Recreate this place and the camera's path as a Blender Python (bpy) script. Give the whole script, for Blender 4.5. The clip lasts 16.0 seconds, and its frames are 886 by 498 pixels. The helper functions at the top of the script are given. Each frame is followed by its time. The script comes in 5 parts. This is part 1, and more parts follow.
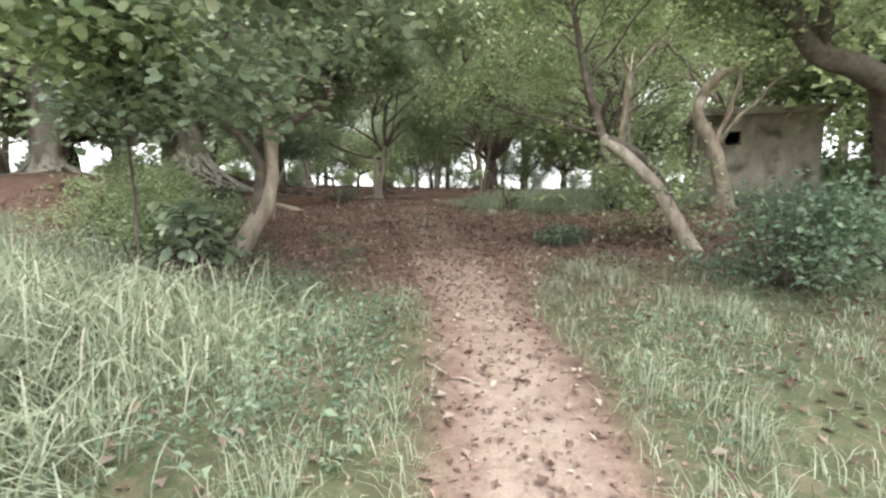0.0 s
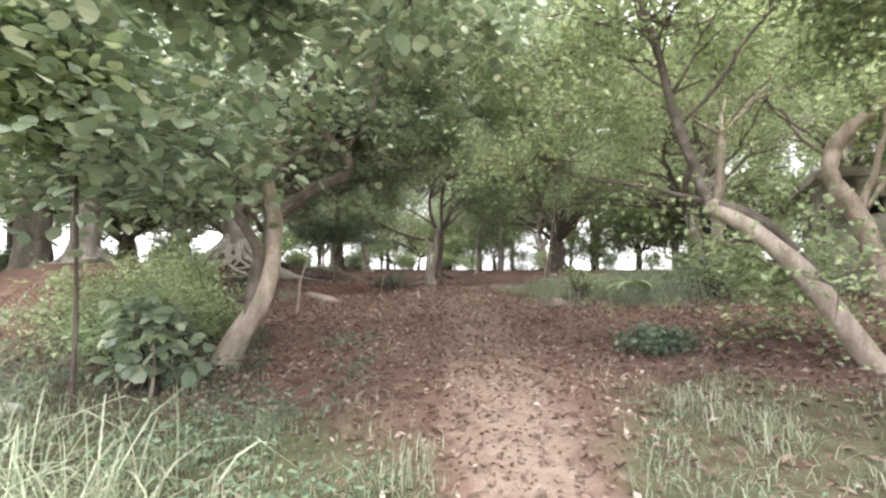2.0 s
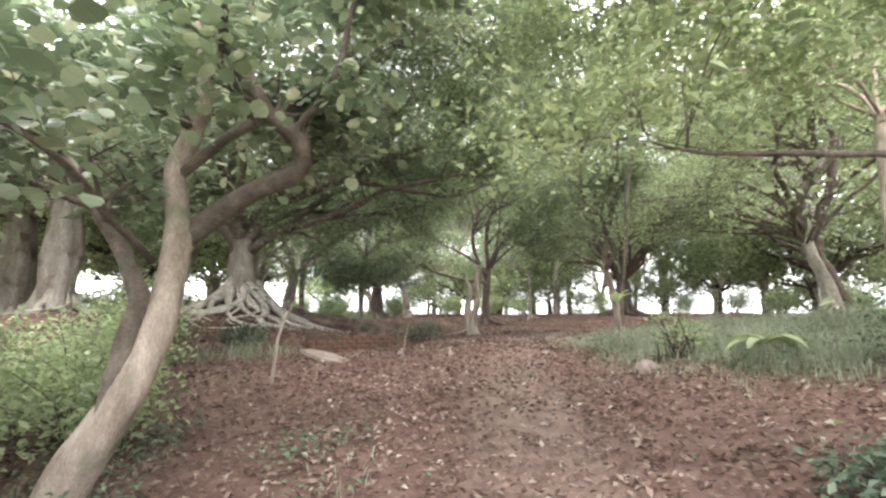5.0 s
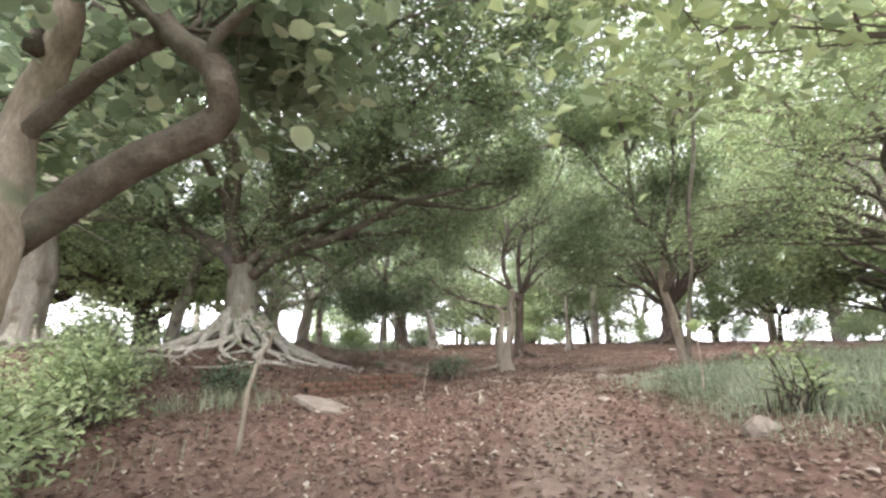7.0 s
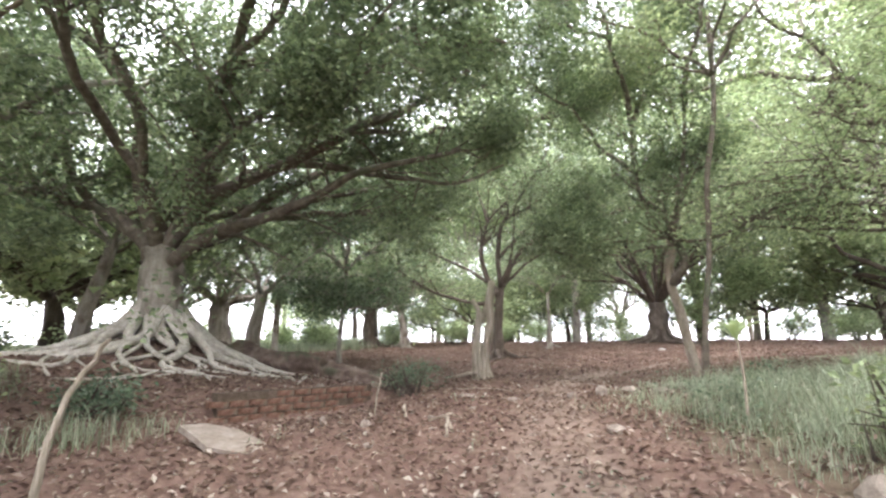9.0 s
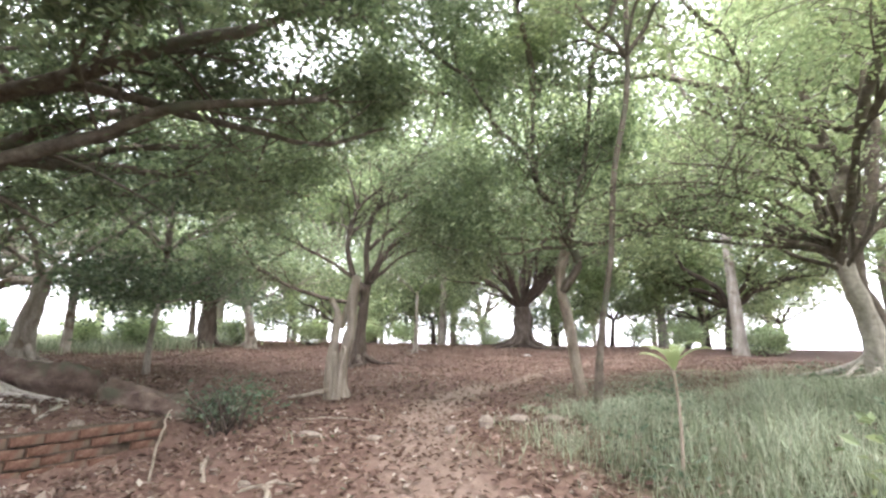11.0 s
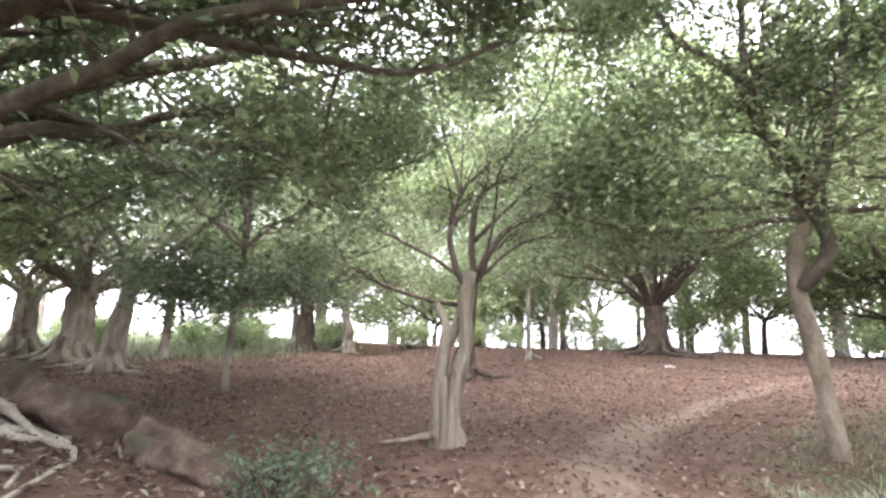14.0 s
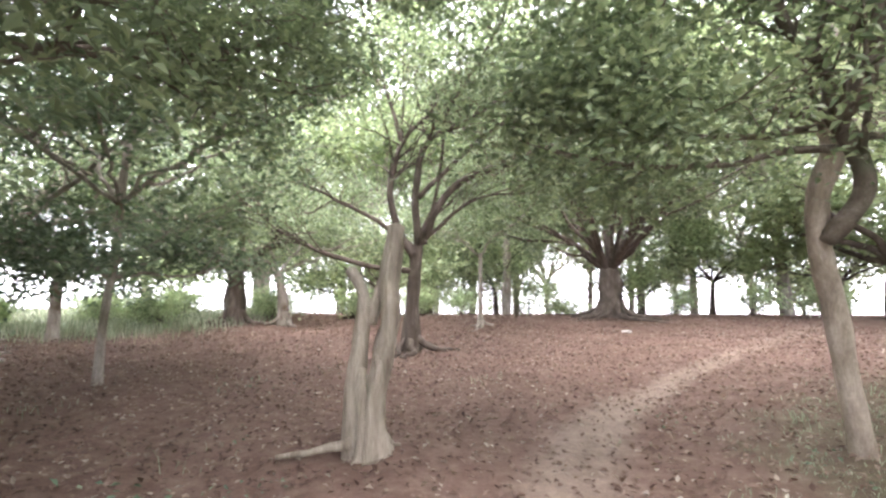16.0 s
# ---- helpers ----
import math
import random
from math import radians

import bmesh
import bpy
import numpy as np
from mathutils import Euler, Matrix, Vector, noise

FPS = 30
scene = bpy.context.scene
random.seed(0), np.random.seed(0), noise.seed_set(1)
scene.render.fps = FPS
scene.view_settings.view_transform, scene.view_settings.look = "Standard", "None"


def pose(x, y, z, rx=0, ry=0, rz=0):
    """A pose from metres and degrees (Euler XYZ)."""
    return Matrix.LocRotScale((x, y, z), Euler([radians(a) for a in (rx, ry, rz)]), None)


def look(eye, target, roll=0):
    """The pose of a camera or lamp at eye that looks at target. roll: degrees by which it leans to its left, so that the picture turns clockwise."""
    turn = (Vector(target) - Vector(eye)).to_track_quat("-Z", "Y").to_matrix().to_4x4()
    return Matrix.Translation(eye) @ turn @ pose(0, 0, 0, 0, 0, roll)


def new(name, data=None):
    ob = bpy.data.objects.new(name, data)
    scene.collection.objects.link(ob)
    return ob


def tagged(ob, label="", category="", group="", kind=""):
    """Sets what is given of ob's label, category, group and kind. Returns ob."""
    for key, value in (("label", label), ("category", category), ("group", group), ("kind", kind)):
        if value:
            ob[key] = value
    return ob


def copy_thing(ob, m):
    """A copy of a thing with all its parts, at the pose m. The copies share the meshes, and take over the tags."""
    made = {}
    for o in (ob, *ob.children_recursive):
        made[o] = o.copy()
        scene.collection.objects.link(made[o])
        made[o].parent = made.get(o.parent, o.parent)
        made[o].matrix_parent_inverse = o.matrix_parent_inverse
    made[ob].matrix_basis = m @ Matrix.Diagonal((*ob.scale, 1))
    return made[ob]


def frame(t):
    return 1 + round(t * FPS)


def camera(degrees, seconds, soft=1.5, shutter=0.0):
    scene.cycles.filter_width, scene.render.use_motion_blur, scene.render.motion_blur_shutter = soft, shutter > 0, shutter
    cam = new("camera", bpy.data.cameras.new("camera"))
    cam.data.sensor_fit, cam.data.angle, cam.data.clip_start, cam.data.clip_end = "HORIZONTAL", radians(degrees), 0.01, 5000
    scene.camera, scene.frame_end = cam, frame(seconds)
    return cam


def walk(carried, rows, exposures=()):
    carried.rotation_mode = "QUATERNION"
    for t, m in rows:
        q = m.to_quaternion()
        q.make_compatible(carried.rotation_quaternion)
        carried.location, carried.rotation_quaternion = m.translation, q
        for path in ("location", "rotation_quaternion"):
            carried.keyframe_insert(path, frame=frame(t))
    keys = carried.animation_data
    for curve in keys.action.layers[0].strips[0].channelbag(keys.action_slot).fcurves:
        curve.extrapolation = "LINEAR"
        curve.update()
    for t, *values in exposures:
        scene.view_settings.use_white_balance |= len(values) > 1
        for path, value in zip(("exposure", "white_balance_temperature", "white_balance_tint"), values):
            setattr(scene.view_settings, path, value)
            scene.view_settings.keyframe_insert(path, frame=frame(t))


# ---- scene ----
cam = camera(85.5, 16.0, soft=2.5)
METRES, EYE, TILT, LEAN, TURN = 15.2, 1.5, 5.0, 5.8, 0.0
ROWS = [
    (0.0, 0.0, 0.0, 0.0, 1.21, -10.18, -6.74),
    (0.5, 0.0031, 0.0353, 0.0007, 0.45, -7.76, -6.9),
    (1.0, 0.0125, 0.0681, 0.0039, 3.65, -3.55, -6.21),
    (1.5, 0.0112, 0.1006, 0.0036, 7.21, -1.27, -5.98),
    (2.0, 0.017, 0.1346, 0.0015, 9.22, -1.34, -5.49),
    (2.5, 0.0181, 0.1665, 0.001, 10.67, -0.95, -4.65),
    (3.0, 0.0176, 0.202, -0.0009, 9.92, 2.36, -4.69),
    (3.5, 0.0177, 0.2364, -0.0013, 10.7, 3.34, -4.72),
    (4.0, 0.0108, 0.2677, -0.0033, 11.53, 3.39, -5.03),
    (4.5, 0.0107, 0.2971, -0.0025, 13.09, 2.89, -4.74),
    (4.7, 0.0090, 0.3087, -0.0026, 14.1, 2.9, -4.7),
    (6.8, -0.0205, 0.4310, -0.0047, 19.0, 6.9, -3.8),
    (7.0, -0.0245, 0.4427, -0.0049, 18.91, 6.27, -3.83),
    (7.5, -0.0368, 0.4747, -0.0067, 19.2, 4.95, -3.91),
    (8.0, -0.0392, 0.5077, -0.008, 17.56, 4.53, -4.02),
    (8.2, -0.0412, 0.5211, -0.0078, 17.1, 5.1, -4.1),
    (10.3, -0.0672, 0.6622, -0.0027, 12.9, 6.5, -4.9),
    (10.5, -0.0694, 0.6754, -0.0022, 8.39, 6.58, -5.22),
    (11.0, -0.0741, 0.7048, -0.0011, 0.31, 7.06, -6.66),
    (11.5, -0.0867, 0.7304, 0.0021, 2.07, 5.56, -8.03),
    (12.0, -0.0898, 0.7628, 0.0028, 4.61, 3.99, -7.55),
    (12.5, -0.1015, 0.7904, 0.0034, 6.16, 4.48, -7.33),
    (13.0, -0.1075, 0.8155, 0.002, 6.62, 6.04, -7.08),
    (13.5, -0.1096, 0.8424, 0.0035, 11.21, 6.47, -6.14),
    (14.0, -0.1196, 0.871, 0.0033, 11.88, 5.38, -6.21),
    (14.5, -0.1176, 0.8953, 0.002, 9.04, 4.07, -7.12),
    (15.0, -0.1122, 0.9204, 0.0055, 9.01, 2.84, -5.86),
    (15.5, -0.118, 0.947, 0.0048, 8.14, 2.16, -5.06),
    (16.0, -0.1175, 0.9752, 0.0025, 6.52, 1.9, -5.35),
]
walk(cam, [(t, pose(0, 0, EYE, TILT, LEAN, TURN) @ pose(METRES * x, METRES * y, METRES * z, 90 + pitch, roll, yaw)) for t, x, y, z, yaw, pitch, roll in ROWS], exposures=[(0.0, 1.76, 6400, 12), (1.5, 2.05, 6400, 16), (3.5, 2.42, 6400, 19), (7.0, 2.66, 6250, 17), (10.5, 2.78, 6150, 18), (13.5, 2.95, 6200, 20), (16.0, 3.04, 6200, 21)])

# ---------------------------------------------------------------- light
SUN_EL, SUN_AZ = radians(62), radians(150)
world = bpy.data.worlds.new("sky")
scene.world = world
world.use_nodes = True
wn, wl = world.node_tree.nodes, world.node_tree.links
wn.clear()
sky = wn.new("ShaderNodeTexSky")
sky.sky_type = "NISHITA"
sky.sun_disc = False
sky.sun_elevation, sky.sun_rotation = SUN_EL, SUN_AZ
sky.air_density, sky.dust_density, sky.ozone_density = 1.0, 6.0, 1.0
cloud = wn.new("ShaderNodeMix")
cloud.data_type = "RGBA"
cloud.inputs[0].default_value = 0.8
cloud.inputs[7].default_value = (7.4, 7.6, 7.6, 1)
back = wn.new("ShaderNodeBackground")
back.inputs[1].default_value = 0.15
wout = wn.new("ShaderNodeOutputWorld")
wl.new(sky.outputs[0], cloud.inputs[6])
wl.new(cloud.outputs[2], back.inputs[0])
wl.new(back.outputs[0], wout.inputs[0])

sun = new("sun", bpy.data.lights.new("sun", "SUN"))
sun.data.energy, sun.data.angle, sun.data.color = 0.9, radians(40), (1.0, 0.95, 0.86)
sun.matrix_world = look((0, 0, 60), (-math.sin(SUN_AZ) * math.cos(SUN_EL), -math.cos(SUN_AZ) * math.cos(SUN_EL), 60 - math.sin(SUN_EL)))


# ---------------------------------------------------------------- materials
def nodes_of(name):
    m = bpy.data.materials.new(name)
    m.use_nodes = True
    nt = m.node_tree
    nt.nodes.clear()
    out = nt.nodes.new("ShaderNodeOutputMaterial")
    return m, nt.nodes, nt.links, out


def ramp(nodes, stops):
    r = nodes.new("ShaderNodeValToRGB")
    el = r.color_ramp.elements
    while len(el) < len(stops):
        el.new(0.5)
    for e, (p, c) in zip(el, stops):
        e.position, e.color = p, (*c, 1)
    return r


def noise_tex(nodes, links, scale, detail=5, rough=0.6, stretch=None):
    co = nodes.new("ShaderNodeTexCoord")
    n = nodes.new("ShaderNodeTexNoise")
    n.inputs["Scale"].default_value, n.inputs["Detail"].default_value, n.inputs["Roughness"].default_value = scale, detail, rough
    if stretch:
        mp = nodes.new("ShaderNodeMapping")
        mp.inputs["Scale"].default_value = stretch
        links.new(co.outputs["Object"], mp.inputs[0])
        links.new(mp.outputs[0], n.inputs["Vector"])
    else:
        links.new(co.outputs["Object"], n.inputs["Vector"])
    return n


def surface(name, stops, scale=6, stretch=None, fine=40, bump=0.4, rough=0.9, spots=None):
    """Matt rough surface: a coarse noise picks the colour, a fine one shades and bumps it."""
    m, nodes, links, out = nodes_of(name)
    p = nodes.new("ShaderNodeBsdfPrincipled")
    p.inputs["Roughness"].default_value = rough
    p.inputs["Specular IOR Level"].default_value = 0.2
    a, b = noise_tex(nodes, links, scale, 6, 0.62, stretch), noise_tex(nodes, links, fine, 4, 0.7, stretch)
    r = ramp(nodes, stops)
    links.new(a.outputs[0], r.inputs[0])
    mx = nodes.new("ShaderNodeMix")
    mx.data_type, mx.blend_type = "RGBA", "OVERLAY"
    mx.inputs[0].default_value = 0.55
    links.new(r.outputs[0], mx.inputs[6])
    links.new(b.outputs[0], mx.inputs[7])
    last = mx.outputs[2]
    if spots:
        colour, sc, lo, hi = spots
        s = noise_tex(nodes, links, sc, 3, 0.5)
        sr = ramp(nodes, [(lo, (0, 0, 0)), (hi, (1, 1, 1))])
        links.new(s.outputs[0], sr.inputs[0])
        ms = nodes.new("ShaderNodeMix")
        ms.data_type = "RGBA"
        ms.inputs[7].default_value = (*colour, 1)
        links.new(sr.outputs[0], ms.inputs[0])
        links.new(last, ms.inputs[6])
        last = ms.outputs[2]
    links.new(last, p.inputs["Base Color"])
    ad = nodes.new("ShaderNodeMath")
    ad.operation = "ADD"
    links.new(a.outputs[0], ad.inputs[0])
    links.new(b.outputs[0], ad.inputs[1])
    bp = nodes.new("ShaderNodeBump")
    bp.inputs["Strength"].default_value, bp.inputs["Distance"].default_value = bump, 0.03
    links.new(ad.outputs[0], bp.inputs["Height"])
    links.new(bp.outputs[0], p.inputs["Normal"])
    links.new(p.outputs[0], out.inputs[0])
    return m


def foliage(name, stops, through_light=0.35, gloss=0.25, rough=0.5):
    """Leaf or blade: colour differs from leaf to leaf, and some light comes through."""
    m, nodes, links, out = nodes_of(name)
    g = nodes.new("ShaderNodeNewGeometry")
    r = ramp(nodes, stops)
    links.new(g.outputs["Random Per Island"], r.inputs[0])
    n = noise_tex(nodes, links, 0.7, 3)
    hs = nodes.new("ShaderNodeHueSaturation")
    mr = nodes.new("ShaderNodeMapRange")
    mr.inputs[1].default_value, mr.inputs[2].default_value = 0.25, 0.75
    mr.inputs[3].default_value, mr.inputs[4].default_value = 0.65, 1.35
    links.new(n.outputs[0], mr.inputs[0])
    links.new(mr.outputs[0], hs.inputs["Value"])
    links.new(r.outputs[0], hs.inputs["Color"])
    p = nodes.new("ShaderNodeBsdfPrincipled")
    p.inputs["Roughness"].default_value, p.inputs["Specular IOR Level"].default_value = rough, gloss
    links.new(hs.outputs[0], p.inputs["Base Color"])
    t = nodes.new("ShaderNodeBsdfTranslucent")
    warm = nodes.new("ShaderNodeMix")
    warm.data_type, warm.blend_type = "RGBA", "MULTIPLY"
    warm.inputs[0].default_value = 1.0
    warm.inputs[7].default_value = (through_light, through_light, 0.9 * through_light, 1)
    links.new(hs.outputs[0], warm.inputs[6])
    links.new(warm.outputs[2], t.inputs[0])
    ad = nodes.new("ShaderNodeAddShader")
    links.new(p.outputs[0], ad.inputs[0])
    links.new(t.outputs[0], ad.inputs[1])
    links.new(ad.outputs[0], out.inputs[0])
    return m


def ground_material():
    m, nodes, links, out = nodes_of("earth")
    p = nodes.new("ShaderNodeBsdfPrincipled")
    p.inputs["Roughness"].default_value, p.inputs["Specular IOR Level"].default_value = 0.95, 0.1
    big, mid, fine = noise_tex(nodes, links, 0.5, 4), noise_tex(nodes, links, 5, 6, 0.7), noise_tex(nodes, links, 45, 4, 0.7)
    soil = ramp(nodes, [(0.3, (0.115, 0.072, 0.058)), (0.55, (0.185, 0.122, 0.1)), (0.75, (0.26, 0.185, 0.155))])
    links.new(mid.outputs[0], soil.inputs[0])
    dust = ramp(nodes, [(0.3, (0.235, 0.18, 0.145)), (0.7, (0.33, 0.265, 0.22))])
    links.new(mid.outputs[0], dust.inputs[0])
    turf = ramp(nodes, [(0.32, (0.075, 0.07, 0.045)), (0.5, (0.085, 0.1, 0.055)), (0.68, (0.15, 0.125, 0.085))])
    links.new(mid.outputs[0], turf.inputs[0])

    def mixed(a, b, attr, wobble):
        at = nodes.new("ShaderNodeAttribute")
        at.attribute_name = attr
        ad = nodes.new("ShaderNodeMath")
        ad.operation = "MULTIPLY_ADD"
        ad.inputs[1].default_value = wobble
        links.new(mid.outputs[0], ad.inputs[0])
        sb = nodes.new("ShaderNodeMath")
        sb.operation = "SUBTRACT"
        sb.inputs[1].default_value = wobble / 2
        links.new(at.outputs["Fac"], ad.inputs[2])
        links.new(ad.outputs[0], sb.inputs[0])
        sb.use_clamp = True
        x = nodes.new("ShaderNodeMix")
        x.data_type = "RGBA"
        links.new(sb.outputs[0], x.inputs[0])
        links.new(a, x.inputs[6])
        links.new(b, x.inputs[7])
        return x.outputs[2]

    c = mixed(soil.outputs[0], turf.outputs[0], "turf", 0.8)
    c = mixed(c, dust.outputs[0], "bare", 0.7)
    ov = nodes.new("ShaderNodeMix")
    ov.data_type, ov.blend_type = "RGBA", "OVERLAY"
    ov.inputs[0].default_value = 0.5
    links.new(c, ov.inputs[6])
    links.new(fine.outputs[0], ov.inputs[7])
    links.new(ov.outputs[2], p.inputs["Base Color"])
    bp = nodes.new("ShaderNodeBump")
    bp.inputs["Strength"].default_value, bp.inputs["Distance"].default_value = 0.6, 0.03
    ad = nodes.new("ShaderNodeMath")
    ad.operation = "ADD"
    links.new(mid.outputs[0], ad.inputs[0])
    links.new(fine.outputs[0], ad.inputs[1])
    links.new(ad.outputs[0], bp.inputs["Height"])
    links.new(bp.outputs[0], p.inputs["Normal"])
    links.new(p.outputs[0], out.inputs[0])
    return m


EARTH = ground_material()
BARK_TAN = surface("bark_tan", [(0.3, (0.23, 0.185, 0.145)), (0.55, (0.42, 0.35, 0.29)), (0.75, (0.56, 0.49, 0.42))], 7, (1, 1, 0.35), 60, 0.6, spots=((0.22, 0.23, 0.16), 3, 0.6, 0.72))
BARK_GREY = surface("bark_grey", [(0.3, (0.2, 0.17, 0.14)), (0.55, (0.36, 0.32, 0.28)), (0.75, (0.52, 0.48, 0.43))], 6, (1, 1, 0.3), 50, 0.7, spots=((0.16, 0.12, 0.09), 2.2, 0.58, 0.7))
BARK_DARK = surface("bark_dark", [(0.3, (0.065, 0.052, 0.043)), (0.55, (0.125, 0.1, 0.083)), (0.75, (0.21, 0.175, 0.15))], 6, (1, 1, 0.4), 50, 0.7)
# brown bark; passed as limb_bark it also paints shade onto upper limbs
BARK_BROWN_SHADE = surface("bark_brown_shade", [(0.3, (0.1, 0.08, 0.064)), (0.55, (0.19, 0.157, 0.13)), (0.75, (0.3, 0.26, 0.222))], 7, None, 55, 0.8, spots=((0.15, 0.15, 0.11), 2.5, 0.55, 0.72))
DEADWOOD = surface("deadwood", [(0.3, (0.2, 0.165, 0.13)), (0.5, (0.4, 0.345, 0.28)), (0.75, (0.56, 0.5, 0.425))], 8, (1, 1, 0.12), 70, 1.0)
LOGWOOD = surface("log_bark", [(0.3, (0.075, 0.05, 0.04)), (0.5, (0.17, 0.122, 0.1)), (0.75, (0.34, 0.275, 0.23))], 3.2, None, 34, 1.0, spots=((0.13, 0.13, 0.09), 2.0, 0.56, 0.7))
ROOT = surface("root_bark", [(0.3, (0.34, 0.3, 0.25)), (0.55, (0.52, 0.48, 0.42)), (0.75, (0.66, 0.62, 0.55))], 9, None, 60, 0.6)
BRICK = surface("brick_clay", [(0.3, (0.12, 0.065, 0.046)), (0.55, (0.21, 0.12, 0.088)), (0.75, (0.33, 0.215, 0.165))], 14, None, 90, 0.7, spots=((0.17, 0.145, 0.11), 4, 0.44, 0.62))
MORTAR = surface("mortar", [(0.3, (0.08, 0.06, 0.045)), (0.7, (0.17, 0.13, 0.1))], 12, None, 80, 0.8)
STONE = surface("stone", [(0.3, (0.22, 0.18, 0.15)), (0.6, (0.34, 0.29, 0.25)), (0.8, (0.46, 0.41, 0.36))], 8, None, 60, 0.7)
CONCRETE = surface("weathered_concrete", [(0.3, (0.28, 0.24, 0.2)), (0.55, (0.46, 0.41, 0.35)), (0.75, (0.58, 0.53, 0.46))], 3, (1, 1, 0.5), 40, 0.5, spots=((0.14, 0.13, 0.1), 1.6, 0.52, 0.68))
DARK = surface("hollow", [(0.3, (0.01, 0.01, 0.01)), (0.7, (0.02, 0.02, 0.02))])
LITTER = foliage("dry_leaf", [(0.0, (0.084, 0.052, 0.041)), (0.35, (0.143, 0.094, 0.076)), (0.7, (0.202, 0.144, 0.117)), (0.92, (0.269, 0.217, 0.182)), (1.0, (0.386, 0.348, 0.303))], 0.2, 0.2, 0.7)
LEAF_FIG = foliage("fig_leaf", [(0.0, (0.071, 0.097, 0.056)), (0.5, (0.122, 0.158, 0.090)), (1.0, (0.215, 0.253, 0.148))], 0.72, 0.3, 0.4)
LEAF_DARK = foliage("dark_leaf", [(0.0, (0.061, 0.092, 0.056)), (0.6, (0.103, 0.144, 0.088)), (1.0, (0.168, 0.207, 0.128))], 0.7, 0.35, 0.4)
LEAF_LIGHT = foliage("light_leaf", [(0.0, (0.122, 0.155, 0.083)), (0.6, (0.199, 0.241, 0.133)), (1.0, (0.303, 0.343, 0.197))], 0.72, 0.3, 0.45)
LEAF_BROAD = foliage("broad_leaf", [(0.0, (0.113, 0.151, 0.097)), (0.6, (0.184, 0.233, 0.151)), (0.9, (0.279, 0.323, 0.220)), (1.0, (0.450, 0.465, 0.343))], 0.48, 0.6, 0.3)
SHRUB = foliage("shrub_leaf", [(0.0, (0.060, 0.093, 0.060)), (0.6, (0.100, 0.143, 0.092)), (1.0, (0.160, 0.202, 0.130))], 0.5, 0.35, 0.45)
GRASS = foliage("grass_blade", [(0.0, (0.133, 0.160, 0.101)), (0.6, (0.212, 0.244, 0.169)), (0.9, (0.289, 0.310, 0.230)), (1.0, (0.349, 0.322, 0.262))], 0.45, 0.35, 0.45)
GRASS_SOFT = foliage("soft_grass_blade", [(0.0, (0.167, 0.194, 0.137)), (0.6, (0.248, 0.283, 0.206)), (0.93, (0.319, 0.345, 0.266)), (1.0, (0.364, 0.335, 0.274))], 0.5, 0.2, 0.6)
# pale leaf; on far trees and bushes it imitates haze and bright light
LEAF_PALE = foliage("pale_leaf", [(0.0, (0.160, 0.202, 0.113)), (0.6, (0.258, 0.309, 0.185)), (1.0, (0.349, 0.390, 0.246))], 0.75, 0.2, 0.6)


# ---------------------------------------------------------------- mesh tools
def mesh_np(name, verts, faces, smooth=True):
    """A mesh out of an array of vertices and an array of faces with 3 or 4 corners."""
    me = bpy.data.meshes.new(name)
    n, k = faces.shape
    me.vertices.add(len(verts))
    me.vertices.foreach_set("co", np.asarray(verts, np.float32).ravel())
    me.loops.add(n * k)
    me.loops.foreach_set("vertex_index", faces.astype(np.int32).ravel())
    me.polygons.add(n)
    me.polygons.foreach_set("loop_start", np.arange(0, n * k, k, dtype=np.int32))
    me.polygons.foreach_set("use_smooth", np.full(n, smooth))
    me.update(calc_edges=True)
    return me


def put(name, me, mat, parent=None, label="", kind=""):
    me.materials.append(mat)
    ob = new(name, me)
    ob.parent = parent
    return tagged(ob, label, kind=kind)


def part(name, bm, mat, parent=None, label="", kind="", smooth=False):
    me = bpy.data.meshes.new(name)
    bm.to_mesh(me)
    bm.free()
    for f in me.polygons:
        f.use_smooth = smooth
    return put(name, me, mat, parent, label, kind)


def thing(name, place, label, category, group="", kind=""):
    e = new(name)
    e.location = place
    e.empty_display_size = 0.2
    return tagged(e, label, category, group, kind)


def joined(pieces):
    """One (verts, faces) out of several."""
    vs, fs, n = [], [], 0
    for v, f in pieces:
        vs.append(v)
        fs.append(f + n)
        n += len(v)
    return np.concatenate(vs), np.concatenate(fs)


def spline(points, n):
    """n points along a smooth curve through the given ones."""
    p = np.array(points, float)
    if len(p) == 2:
        return p[0] + np.linspace(0, 1, n)[:, None] * (p[1] - p[0])
    q = np.vstack([2 * p[0] - p[1], p, 2 * p[-1] - p[-2]])
    u = np.linspace(0, len(p) - 1 - 1e-6, n)
    i = u.astype(int)
    t = (u - i)[:, None]
    a, b, c, d = q[i], q[i + 1], q[i + 2], q[i + 3]
    return 0.5 * (2 * b + (c - a) * t + (2 * a - 5 * b + 4 * c - d) * t ** 2 + (3 * b - a - 3 * c + d) * t ** 3)


